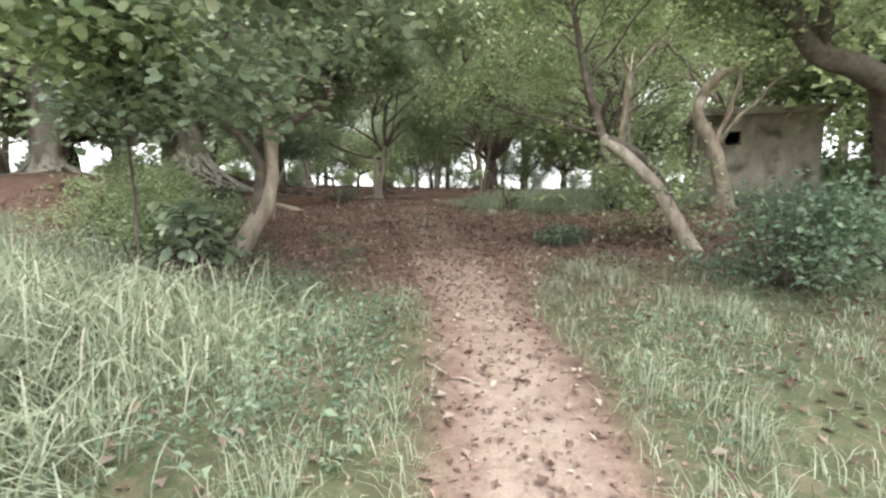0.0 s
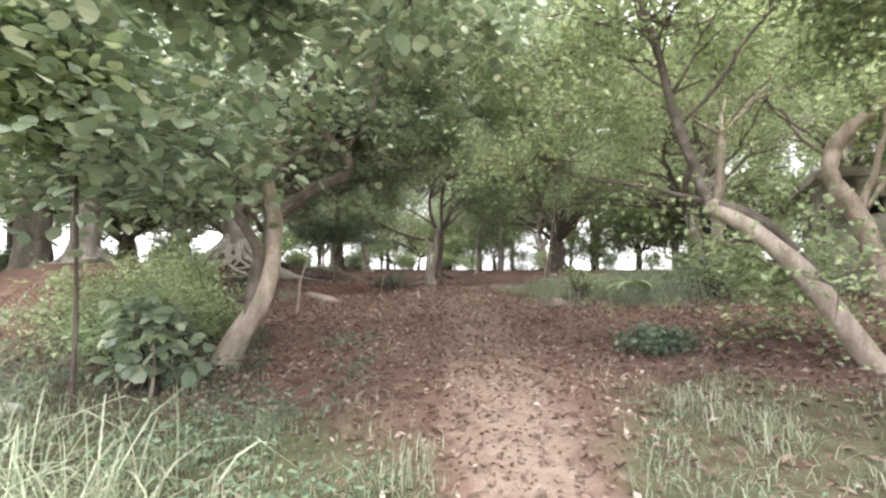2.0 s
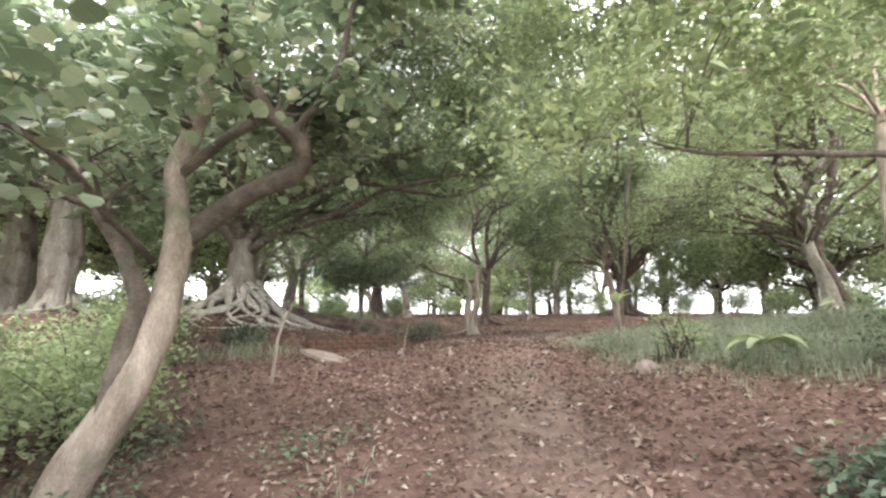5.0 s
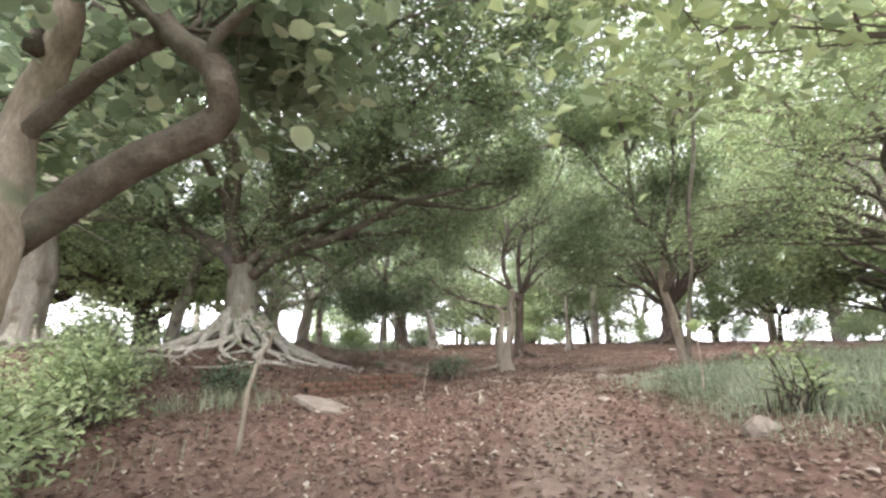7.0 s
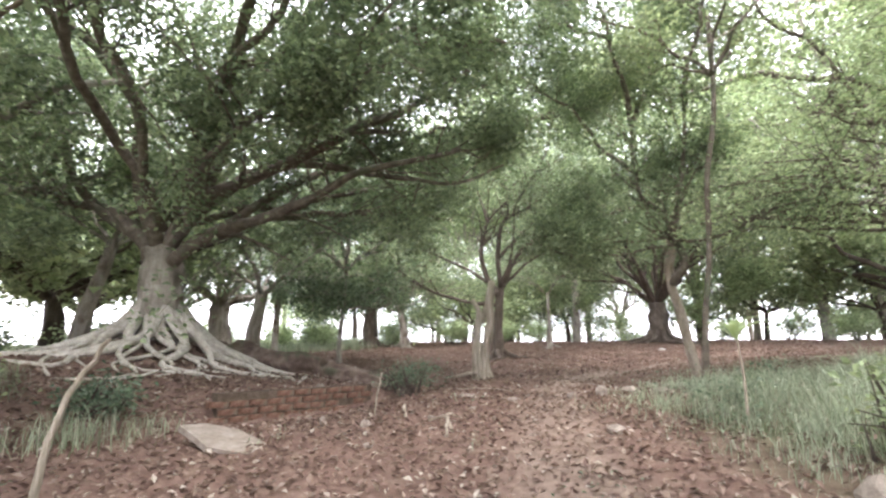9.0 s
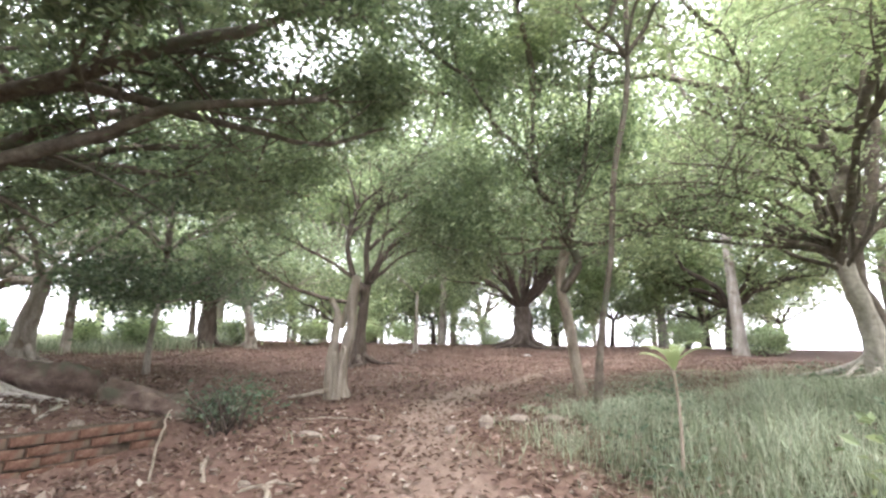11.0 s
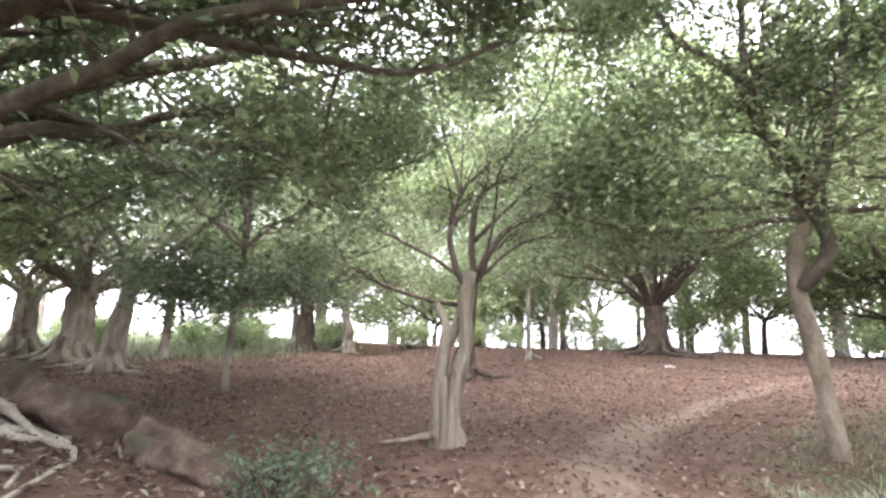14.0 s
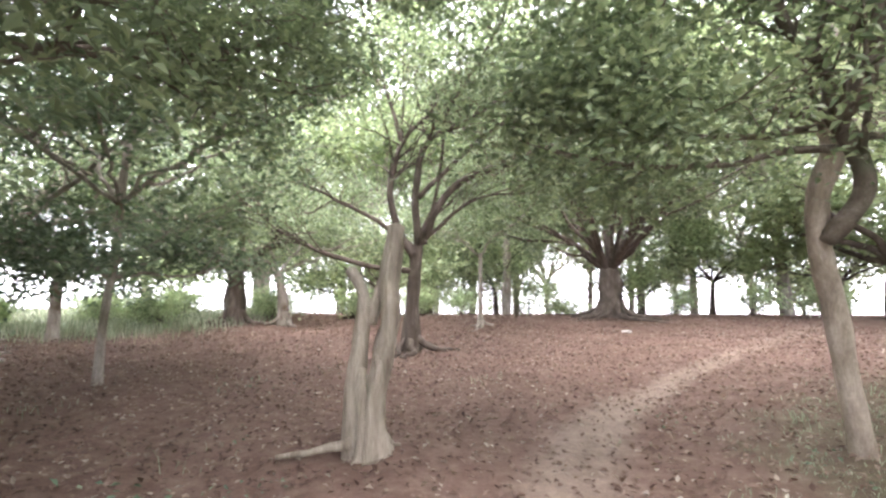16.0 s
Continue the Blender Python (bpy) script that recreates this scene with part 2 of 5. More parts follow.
def tube(line, radii, sides=8, rough=0.0, rng=None, flute=0):
    """Verts and quads of a round limb along a line, closed at its tip."""
    line, n = np.asarray(line, float), len(line)
    tan = np.gradient(line, axis=0)
    tan /= np.linalg.norm(tan, axis=1)[:, None] + 1e-9
    up = np.array([0.31, 0.17, 0.93]) if abs(tan[:, 2]).mean() < 0.8 else np.array([0.9, 0.42, 0.1])
    a = np.cross(tan, up)
    a /= np.linalg.norm(a, axis=1)[:, None] + 1e-9
    b = np.cross(tan, a)
    th = np.linspace(0, 2 * math.pi, sides, endpoint=False)
    r = np.broadcast_to(np.asarray(radii, float), (n,))[:, None] * np.ones((1, sides))
    if rng is not None and rough > 0:
        k = np.arange(n)[:, None]
        ph = rng.uniform(0, 6.3, 6)
        r = r * (1 + rough * (np.sin(2 * th + ph[0] + k * 0.35) * 0.5 + np.sin(3 * th + ph[1] - k * 0.5) * 0.4
                              + np.sin(5 * th + ph[2] + k * 0.8) * 0.3 + np.sin(k * 0.9 + ph[3]) * 0.25 + rng.normal(0, 0.12, (n, sides))))
        if flute:
            r = r * (1 + 0.16 * np.sin(flute * th + ph[4] + k * 0.12))
    v = line[:, None, :] + r[:, :, None] * (np.cos(th)[None, :, None] * a[:, None, :] + np.sin(th)[None, :, None] * b[:, None, :])
    v = v.reshape(-1, 3)
    i = np.arange((n - 1) * sides)
    j = (i // sides) * sides + (i + 1) % sides
    f = np.stack([i, j, j + sides, i + sides], 1)
    tip = len(v)
    v = np.vstack([v, line[-1:] + tan[-1:] * r[-1].mean() * 0.5, line[:1]])
    e = np.arange((n - 1) * sides, n * sides)
    s = np.arange(sides)
    cap = np.stack([e, np.roll(e, -1), np.full(sides, tip), np.full(sides, tip)], 1)
    foot = np.stack([np.roll(s, -1), s, np.full(sides, tip + 1), np.full(sides, tip + 1)], 1)
    return v, np.vstack([f, cap, foot])


def tube_mesh(name, pieces):
    v, f = joined(pieces)
    tri = f[:, 2] == f[:, 3]
    t = np.vstack([f[~tri][:, [0, 1, 2]], f[~tri][:, [0, 2, 3]], f[tri][:, :3]])
    return mesh_np(name, v, t)


def unit(v):
    return v / (np.linalg.norm(v, axis=-1, keepdims=True) + 1e-9)


def leaves(rng, at, size, slim=0.5, droop=0.3, flat=0.35, simple=False):
    """Folded leaves (four corners, two triangles) at the given places; simple: one triangle each."""
    n = len(at)
    az = rng.uniform(0, 2 * math.pi, n)
    d = unit(np.stack([np.cos(az), np.sin(az), rng.normal(-droop, 0.45, n)], 1))
    nz = unit(np.stack([rng.normal(0, 1 - flat, n), rng.normal(0, 1 - flat, n), np.ones(n)], 1))
    s = unit(np.cross(d, nz))
    nn = np.cross(s, d)
    ln = size * rng.uniform(0.6, 1.25, n)[:, None]
    w = ln * slim * rng.uniform(0.75, 1.2, n)[:, None]
    if simple:
        v = np.stack([at, at + d * ln * 0.7 + s * w * 0.75, at + d * ln * 0.85 - s * w * 0.6], 1).reshape(-1, 3)
        return v, np.arange(3 * n).reshape(-1, 3)
    lift = w * rng.uniform(0.1, 0.45, n)[:, None]
    v = np.stack([at, at + d * ln * 0.45 + s * w / 2 + nn * lift, at + d * ln, at + d * ln * 0.45 - s * w / 2 + nn * lift], 1).reshape(-1, 3)
    i = np.arange(n) * 4
    return v, np.concatenate([np.stack([i, i + 1, i + 2], 1), np.stack([i, i + 2, i + 3], 1)])


def round_leaves(rng, at, size, droop=0.5):
    """Broad rounded leaves, each a shallow cupped blade of six triangles."""
    n = len(at)
    az = rng.uniform(0, 2 * math.pi, n)
    d = unit(np.stack([np.cos(az), np.sin(az), rng.normal(-droop, 0.4, n)], 1))
    nz = unit(np.stack([rng.normal(0, 0.35, n), rng.normal(0, 0.35, n), np.ones(n)], 1))
    s = unit(np.cross(d, nz))
    nn = np.cross(s, d)
    ln = size * rng.uniform(0.55, 1.2, n)[:, None]
    outline = [(0, 0, 0), (0.12, 0.3, 0.07), (0.5, 0.42, 0.1), (0.85, 0.28, 0.05), (1.0, 0.0, -0.04), (0.85, -0.28, 0.05), (0.5, -0.42, 0.1), (0.12, -0.3, 0.07)]
    v = np.stack([at + ln * (d * a + s * b + nn * c) for a, b, c in outline], 1).reshape(-1, 3)
    i = np.arange(n) * 8
    return v, np.concatenate([np.stack([i + a, i + b, i + c], 1) for a, b, c in ((0, 1, 7), (1, 2, 6), (1, 6, 7), (2, 3, 5), (2, 5, 6), (3, 4, 5))])


def arching(rng, x, y, height, width, lean=0.5):
    """Long grass blades that arch over, seven triangles each."""
    n = len(x)
    az = rng.uniform(0, 2 * math.pi, n)
    h, le = height * rng.uniform(0.5, 1.25, n), lean * height * rng.uniform(0.15, 1.1, n)
    out_ = np.stack([np.cos(az), np.sin(az), np.zeros(n)], 1)
    side = np.stack([-np.sin(az), np.cos(az), rng.normal(0, 0.3, n)], 1) * (width * rng.uniform(0.5, 1.3, n))[:, None]
    root = np.stack([x, y, ground_h(x, y) - 0.01], 1)
    up = np.array([0, 0, 1.0])
    rows = []
    for w, fat in ((0, 0.5), (0.3, 0.5), (0.6, 0.42), (0.82, 0.28)):
        mid = root + out_ * (le * w ** 2.2)[:, None] + up * (h * w - 0.38 * le * w ** 3.5)[:, None]
        rows += [mid - side * fat, mid + side * fat]
    rows.append(root + out_ * (le * 1.05)[:, None] + up * (h - 0.55 * le)[:, None])
    v = np.stack(rows, 1).reshape(-1, 3)
    i = np.arange(n) * 9
    quads = [t for k in (0, 2, 4) for t in ((k, k + 1, k + 3), (k, k + 3, k + 2))] + [(6, 7, 8)]
    return v, np.concatenate([np.stack([i + a, i + b, i + c], 1) for a, b, c in quads])


def blades(rng, x, y, height, width, lean=0.5):
    """Bent grass blades rooted on the ground, three triangles each."""
    n = len(x)
    az = rng.uniform(0, 2 * math.pi, n)
    h = height * rng.uniform(0.45, 1.2, n)
    le = h * rng.uniform(0.1, 1.0, n) * lean
    dx, dy = np.cos(az), np.sin(az)
    root = np.stack([x, y, ground_h(x, y) - 0.01], 1)
    side = np.stack([-dy, dx, np.zeros(n)], 1) * (width * rng.uniform(0.6, 1.3, n))[:, None]
    out_ = np.stack([dx, dy, np.zeros(n)], 1)
    mid = root + out_ * (le * 0.35)[:, None] + np.stack([0 * h, 0 * h, h * 0.62], 1)
    tip = root + out_ * le[:, None] * 1.15 + np.stack([0 * h, 0 * h, h * (1 - 0.35 * lean * rng.uniform(0, 1, n))], 1)
    v = np.stack([root - side / 2, root + side / 2, mid + side * 0.42, mid - side * 0.42, tip], 1).reshape(-1, 3)
    i = np.arange(n) * 5
    return v, np.concatenate([np.stack([i, i + 1, i + 2], 1), np.stack([i, i + 2, i + 3], 1), np.stack([i + 3, i + 2, i + 4], 1)])


# ---------------------------------------------------------------- ground
SLOPE_Y = (-60, -20, 0, 6, 12, 16, 20, 26, 31, 35, 38, 46, 60, 100, 400, 5000)
SLOPE_Z = (-3, -1.4, 0, 0.46, 1.12, 1.56, 1.75, 2.04, 2.38, 2.85, 2.9, 1.9, -1, -3, -4, -4)


def soft(v, lo, hi):
    t = np.clip((v - lo) / (hi - lo), 0, 1)
    return t * t * (3 - 2 * t)


def ground_h(x, y):
    """Height of the ground: a slope up to a crest, a bank on either side of the path, small bumps."""
    x, y = np.asarray(x, float), np.asarray(y, float)
    z = sum(np.interp(y + d, SLOPE_Y, SLOPE_Z) for d in (-1.6, -0.8, 0, 0.8, 1.6)) / 5
    z = z + 0.8 * np.tanh(np.maximum(0, x - 0.6) * 0.17) * np.exp(-((y - 14) / 13) ** 2)
    z = z + 0.25 * np.tanh(np.maximum(0, -x - 4) * 0.2) * np.exp(-((y - 24) / 9) ** 2)
    z = z + 1.0 * np.exp(-((x + 10) / 3.4) ** 2 - ((y - 12) / 3.4) ** 2)
    z = z + 0.7 * np.exp(-((x + 8.6) ** 2 + (y - 16.3) ** 2) / 3.0)
    front = (x + 4.15) * 0.906 - (y - 16.45) * 0.424
    along = -(x + 4.15) * 0.424 - (y - 16.45) * 0.906
    run = soft(along, -0.5, 0.1) * (1 - soft(along, 2.3, 3.1))
    z = z + run * (0.12 * soft(-front, -0.02, 0.18) * (1 - soft(-front, 1.2, 2.6)) - 0.2 * soft(front, -0.06, 0.12) * np.exp(-np.maximum(front, 0) / 0.7))
    near = np.exp(-(np.hypot(x, y - 15) / 40) ** 2)
    z = z + near * (0.03 * np.sin(1.7 * x + 0.6 * y) * np.sin(1.3 * y - 0.5 * x + 1) + 0.015 * np.sin(4.1 * x + 2 * y) * np.sin(3.7 * y - 1.1 * x))
    return z


def gz(x, y):
    return float(ground_h(x, y))


PATH_Y = (-6, 0, 4.2, 7.2, 10, 14, 18.5, 21.4, 25, 40)
PATH_X = (0.4, 0.45, 0.5, 0.15, -0.35, -1.0, -1.25, -0.1, 3.0, 16)


def path_off(x, y):
    """Sideways distance from the middle of the trodden path."""
    return np.abs(x - sum(np.interp(y + d, PATH_Y, PATH_X) for d in (-1, 0, 1)) / 3)


def bare_at(x, y):
    w = np.interp(y, (-5, 5, 8, 12, 22, 30), (0.52, 0.52, 0.95, 0.8, 0.5, 0.45))
    k = np.interp(y, (0, 6, 9, 14, 18, 22, 30), (1, 0.85, 0.5, 0.5, 0.75, 0.75, 0.4))
    return (1 - soft(path_off(x, y), 0.35 * w, w)) * k


def turf_at(x, y):
    """How grassy the ground is, 0 to 1."""
    wob = 0.5 * np.sin(0.9 * x + 1.3 * y) + 0.4 * np.sin(2.1 * x - 1.1 * y + 2)
    start = (1 - soft(y + wob, 5.0, 7.2)) * soft(path_off(x, y), 0.42, 0.7)
    start = np.maximum(start, 0.75 * (1 - soft(y + wob, 6, 8.8)) * soft(-x, 2.4, 3.6))
    start = np.maximum(start, 0.8 * (1 - soft(y + wob, 6, 7.5)) * soft(x, 1.4, 2.2))
    edge = np.interp(y, (10, 12.5, 16, 18.5, 21, 24), (2.6, 0.9, -0.35, -0.1, 1.1, 5))
    field = soft(x - edge + 0.45 * wob + 0.3 * np.sin(5.3 * x + 3.1 * y), -0.3, 1.6) * soft(y, 10.5, 12.5) * (1 - 0.5 * soft(y + 1.5 * wob, 17.0, 20)) * (1 - soft(y + wob, 20.5, 24))
    far = soft(-x, 9, 13) * soft(y, 24, 29)
    return np.clip(np.maximum(np.maximum(start, field), far), 0, 1)


def stretch_axis(lo, hi, step, reach):
    a = np.arange(lo, hi + step / 2, step)
    out_ = [step * 1.35 ** k for k in range(1, 60)]
    far = np.cumsum(out_)
    far = far[far < reach]
    return np.concatenate([(lo - far)[::-1], a, hi + far])


gx, gy = stretch_axis(-17, 11, 0.19, 3000), stretch_axis(-3, 40, 0.19, 3000)
GX, GY = np.meshgrid(gx, gy)
GXf, GYf = GX.ravel(), GY.ravel()
nx, ny = len(gx), len(gy)
q = (np.arange(ny - 1)[:, None] * nx + np.arange(nx - 1)[None, :]).ravel()
me = mesh_np("ground", np.stack([GXf, GYf, ground_h(GXf, GYf)], 1), np.stack([q, q + 1, q + 1 + nx, q + nx], 1))
for nm, fn in (("bare", bare_at), ("turf", turf_at)):
    me.attributes.new(nm, "FLOAT", "POINT").data.foreach_set("value", fn(GXf, GYf).astype(np.float32))
tagged(put("ground", me, EARTH), "brown earth slope with a trodden dusty path", "ground", kind="structure")


# ---------------------------------------------------------------- trees
def grow(rng, limbs, n_side, side_len, n_twig, twig_len, start=0.35, up=0.25, spread=1.0):
    """Side branches and twigs off the given limbs; returns tube pieces and leaf places with their reach."""
    pieces, ends = [], []
    total = sum(np.linalg.norm(np.diff(l, axis=0), axis=1).sum() for l, _, _ in limbs)
    for line, r0, r1 in limbs:
        seg = np.linalg.norm(np.diff(line, axis=0), axis=1).sum()
        k = max(2, int(round(n_side * seg / total)))
        for s in rng.uniform(start, 1.0, k):
            u = s * (len(line) - 1)
            i = min(int(u), len(line) - 2)
            p = line[i] + (u - i) * (line[i + 1] - line[i])
            t = unit(line[i + 1] - line[i])
            az = rng.uniform(0, 2 * math.pi)
            d = unit(t * 0.7 + spread * np.array([math.cos(az), math.sin(az), rng.normal(up, 0.35)]))
            ln = side_len * rng.uniform(0.55, 1.25) * (1.15 - 0.4 * s)
            bend = rng.normal(0, 0.22, 3)
            w = np.linspace(0, 1, 6)[:, None]
            sub = p + d * ln * w + bend * ln * w ** 2 + rng.normal(0, 0.03, (6, 3)) * w * ln
            rr = max(0.008, (r0 + (r1 - r0) * s) * 0.42)
            pieces.append(tube(sub, np.linspace(rr, 0.006, 6), 4))
            for _ in range(n_twig):
                j = rng.integers(2, 6)
                az = rng.uniform(0, 2 * math.pi)
                e = unit(d * 0.5 + np.array([math.cos(az), math.sin(az), rng.normal(up * 0.8, 0.4)]))
                tl = twig_len * rng.uniform(0.5, 1.3)
                tw = sub[j] + e * tl * np.linspace(0, 1, 4)[:, None] + rng.normal(0, 0.03, (4, 3)) * tl
                pieces.append(tube(tw[[0, 2, 3]], np.linspace(min(rr * 0.5, 0.012), 0.003, 3), 3))
                ends.append(tw[1:])
    return pieces, np.array(ends)


def leaf_places(rng, ends, n, sd):
    m = ends[:, 1]
    dense = np.exp(0.7 * np.sin(m * np.array([3.1, 2.7, 3.9]) + rng.uniform(0, 6, 3)).sum(1) + rng.normal(0, 0.45, len(m)))
    k = rng.choice(len(ends), n, p=dense / dense.sum())
    j = rng.integers(0, ends.shape[1], n)
    return ends[k, j] + rng.normal(0, sd, (n, 3)) * np.array([1, 1, 0.7])


def clear_under(at, line, gap):
    """Leaf places without those that hang under or close round a bare limb."""
    line = np.concatenate([line[:-1] + (line[1:] - line[:-1]) * w for w in (0, 0.33, 0.67)])
    near = np.flatnonzero(((at > line.min(0) - gap) & (at < line.max(0) + gap)).all(1))
    if not len(near):
        return at
    d = at[near][:, None, :] - line[None]
    hit = ((np.einsum("ijk,ijk->ij", d, d) < gap * gap) & (d[:, :, 2] < 0.12)).any(1)
    return np.delete(at, near[hit], 0)


def fan(rng, top, n, length, rise, az0=0.0, az1=360.0, r=0.1, sag=0.0, up=0.25):
    """Main limbs that spread from the top of a trunk."""
    out_ = []
    for k in range(n):
        a = radians(az0 + (az1 - az0) * (k + rng.uniform(0.2, 0.8)) / n)
        ln = length * rng.uniform(0.75, 1.15)
        el = rise * rng.uniform(0.5, 1.4)
        d = np.array([math.cos(a), math.sin(a), 0])
        pts = [np.array(top) + d * ln * w + np.array([0, 0, ln * (el * w ** 0.8 - sag * w * w)]) + rng.normal(0, 0.05, 3) * ln * w for w in (0, 0.2, 0.45, 0.7, 1)]
        out_.append((r * rng.uniform(0.6, 1.0), 0.02, pts))
    return out_


def tree(name, label, place, trunk, limbs, bark, leaf, seed, n_side=40, side_len=1.4, n_twig=4, twig_len=0.6, n_leaf=15000, leaf_size=0.12,
         sd=0.22, slim=0.5, roots=0, root_len=1.5, root_r=0.12, root_bark=None, sides=16, rough=0.12, flute=0, category="tree", group="", up=0.25, broad=False, start=0.35, spread=1.0, limb_bark=None, bare=0, gap=0.6, simple=False):
    """A tree: a tapered trunk, main limbs, side branches with twigs, a crown of leaves and, where asked, roots above the ground."""
    rng = np.random.default_rng(seed)
    t = thing(name, (0, 0, 0), label, category, group)
    r0, r1, pts = trunk
    line = spline(pts, 6 * len(pts))
    n = len(line)
    rad = np.linspace(r0, r1, n) + r0 * 0.55 * np.exp(-np.linspace(0, 1, n) * 11)
    pieces = [tube(line, rad, sides, rough, rng, flute)]
    put("trunk", tube_mesh("trunk", pieces), bark, t)
    lines = []
    for k, (a, b, p) in enumerate(limbs):
        l = spline(p, 5 * len(p))
        sway = 0.05 if k < bare else 0.16
        w = np.linspace(0, 1, len(l))
        reach = np.linalg.norm(l[-1] - l[0])
        for f in (9.0, 17.0, 31.0):
            l = l + (reach * sway / f) * np.sin(w * f * rng.uniform(0.8, 1.2, 3)[:, None] + rng.uniform(0, 6, 3)[:, None]).T * np.minimum(1, w * 4)[:, None]
        lines.append((l, a, b))
        # a limb_bark darker than the trunk puts the limbs' shade into colour
        put("limb", tube_mesh("limb", [tube(l, np.linspace(a, b, len(l)), 5 if simple else 7, rough * 0.7, rng)]), limb_bark or bark, t)
    for k in range(roots):
        a = 2 * math.pi * (k + rng.uniform(-0.3, 0.3)) / roots
        ln = root_len * rng.uniform(0.6, 1.3)
        w = np.linspace(0, 1, 12)
        turn_ = a + rng.normal(0, 0.5) * w ** 1.5 + 0.18 * np.sin(w * 9 + k)
        rx = pts[0][0] + np.cos(turn_) * (r0 * 0.75 + ln * w)
        ry = pts[0][1] + np.sin(turn_) * (r0 * 0.75 + ln * w)
        rr = root_r * rng.uniform(0.5, 1.15) * (1 - 0.75 * w)
        rise = 1.1 * r0 * np.exp(-w * 6) + 0.22 * np.exp(-w * 2.5) * rng.uniform(0.1, 1)
        rz = np.maximum(ground_h(rx, ry) + rr * 0.2 + rise, ground_h(rx, ry) - rr * 0.3)
        put("root", tube_mesh("root", [tube(np.stack([rx, ry, rz], 1), rr, 8, 0.15, rng)]), root_bark or bark, t)
    if n_leaf:
        pc, ends = grow(rng, lines or [(line, r1, r1 * 0.5)], n_side, side_len, n_twig, twig_len, start, up, spread)
        put("branchwork", tube_mesh("branchwork", pc), limb_bark or bark, t, kind="stuff")
        at = leaf_places(rng, ends, n_leaf, sd)
        at = at[at[:, 2] > ground_h(at[:, 0], at[:, 1]) + 0.1]
        for l, _, _ in lines[:bare]:
            at = clear_under(at, l, gap)
        lv = round_leaves(rng, at, leaf_size) if broad else leaves(rng, at, leaf_size, slim, simple=simple)
        put("crown", mesh_np("crown", *lv, smooth=False), leaf, t, kind="stuff")
    return t


def rnd(seed):
    return np.random.default_rng(seed)


# the crooked tree beside the path
tree("crooked_tree", "crooked pale-barked tree with broad leaves, leaning over the path", None,
     (0.14, 0.055, [(-3.36, 7.68, 0.55), (-3.3, 7.7, 0.85), (-3.05, 7.78, 1.29), (-2.93, 7.9, 1.72), (-2.95, 8.05, 2.25), (-3.03, 8.15, 2.72), (-3.16, 8.2, 3.2), (-3.05, 8.22, 3.55), (-2.9, 8.17, 3.9), (-2.9, 8.0, 4.4), (-3.1, 7.8, 5.2)]),
     [(0.055, 0.025, [(-3.09, 7.82, 5.1), (-2.95, 7.8, 5.6), (-2.6, 7.9, 6.4)]),
      (0.1, 0.055, [(-3.05, 8.2, 2.6), (-2.6, 8.38, 3.0), (-2.15, 8.5, 3.27), (-2.1, 8.42, 3.45), (-2.35, 8.3, 3.7), (-2.65, 8.1, 4.3), (-3.05, 7.9, 4.85)]),
      (0.05, 0.045, [(-3.16, 8.2, 3.15), (-2.75, 8.25, 3.48), (-2.5, 8.3, 3.62), (-2.3, 8.32, 3.72)]),
      (0.095, 0.03, [(-3.08, 7.74, 1.15), (-3.06, 7.8, 1.77), (-3.1, 7.87, 2.12), (-3.3, 7.92, 2.42), (-3.62, 8.0, 2.82), (-4.15, 7.92, 3.37), (-4.75, 7.7, 4.0), (-5.6, 7.4, 4.8)]),
      (0.035, 0.012, [(-2.13, 8.48, 3.3), (-2.0, 8.36, 3.75), (-1.75, 8.3, 4.2), (-1.3, 8.3, 4.9), (-0.9, 8.7, 5.8), (-0.4, 9.4, 6.6)]),
      (0.04, 0.015, [(-2.9, 8.0, 4.2), (-2.4, 6.8, 4.3), (-1.9, 5.6, 4.0), (-1.5, 4.6, 3.5)]),
      (0.04, 0.015, [(-4.1, 7.9, 3.4), (-3.9, 6.6, 3.8), (-3.6, 5.2, 3.8), (-3.2, 4.0, 3.5)]),
      (0.05, 0.02, [(-3.0, 8.1, 3.6), (-3.8, 8.8, 4.6), (-4.6, 9.6, 5.4), (-5.4, 10.4, 6.0)]), (0.05, 0.02, [(-2.9, 8.0, 4.4), (-3.6, 9.2, 5.6), (-3.4, 10.6, 6.6)]),
      (0.03, 0.012, [(-3.1, 8.0, 2.4), (-2.9, 7.0, 2.9), (-2.6, 6.2, 2.9), (-2.2, 5.6, 2.6)]), (0.03, 0.012, [(-3.6, 8.1, 2.85), (-4.2, 7.2, 3.0), (-4.6, 6.4, 2.8)]),
      (0.035, 0.012, [(-3.1, 7.8, 5.1), (-3.9, 8.6, 5.0), (-4.8, 9.3, 4.9), (-5.8, 10.2, 5.1)]), (0.035, 0.012, [(-3.0, 8.0, 4.6), (-4.2, 8.9, 4.5), (-5.2, 9.6, 4.6), (-6.6, 10.2, 5.4)]),
      (0.04, 0.015, [(-2.7, 8.1, 4.2), (-1.9, 7.2, 4.4), (-1.0, 6.4, 4.3), (-0.3, 5.6, 4.0)])],
     # limbs coloured browner than the tan trunk to look backlit and shaded
     BARK_TAN, LEAF_BROAD, 11, n_side=130, side_len=0.9, n_twig=5, twig_len=0.5, n_leaf=28000, leaf_size=0.125, sd=0.28, broad=True, start=0.5, limb_bark=BARK_BROWN_SHADE, bare=4, gap=0.45)

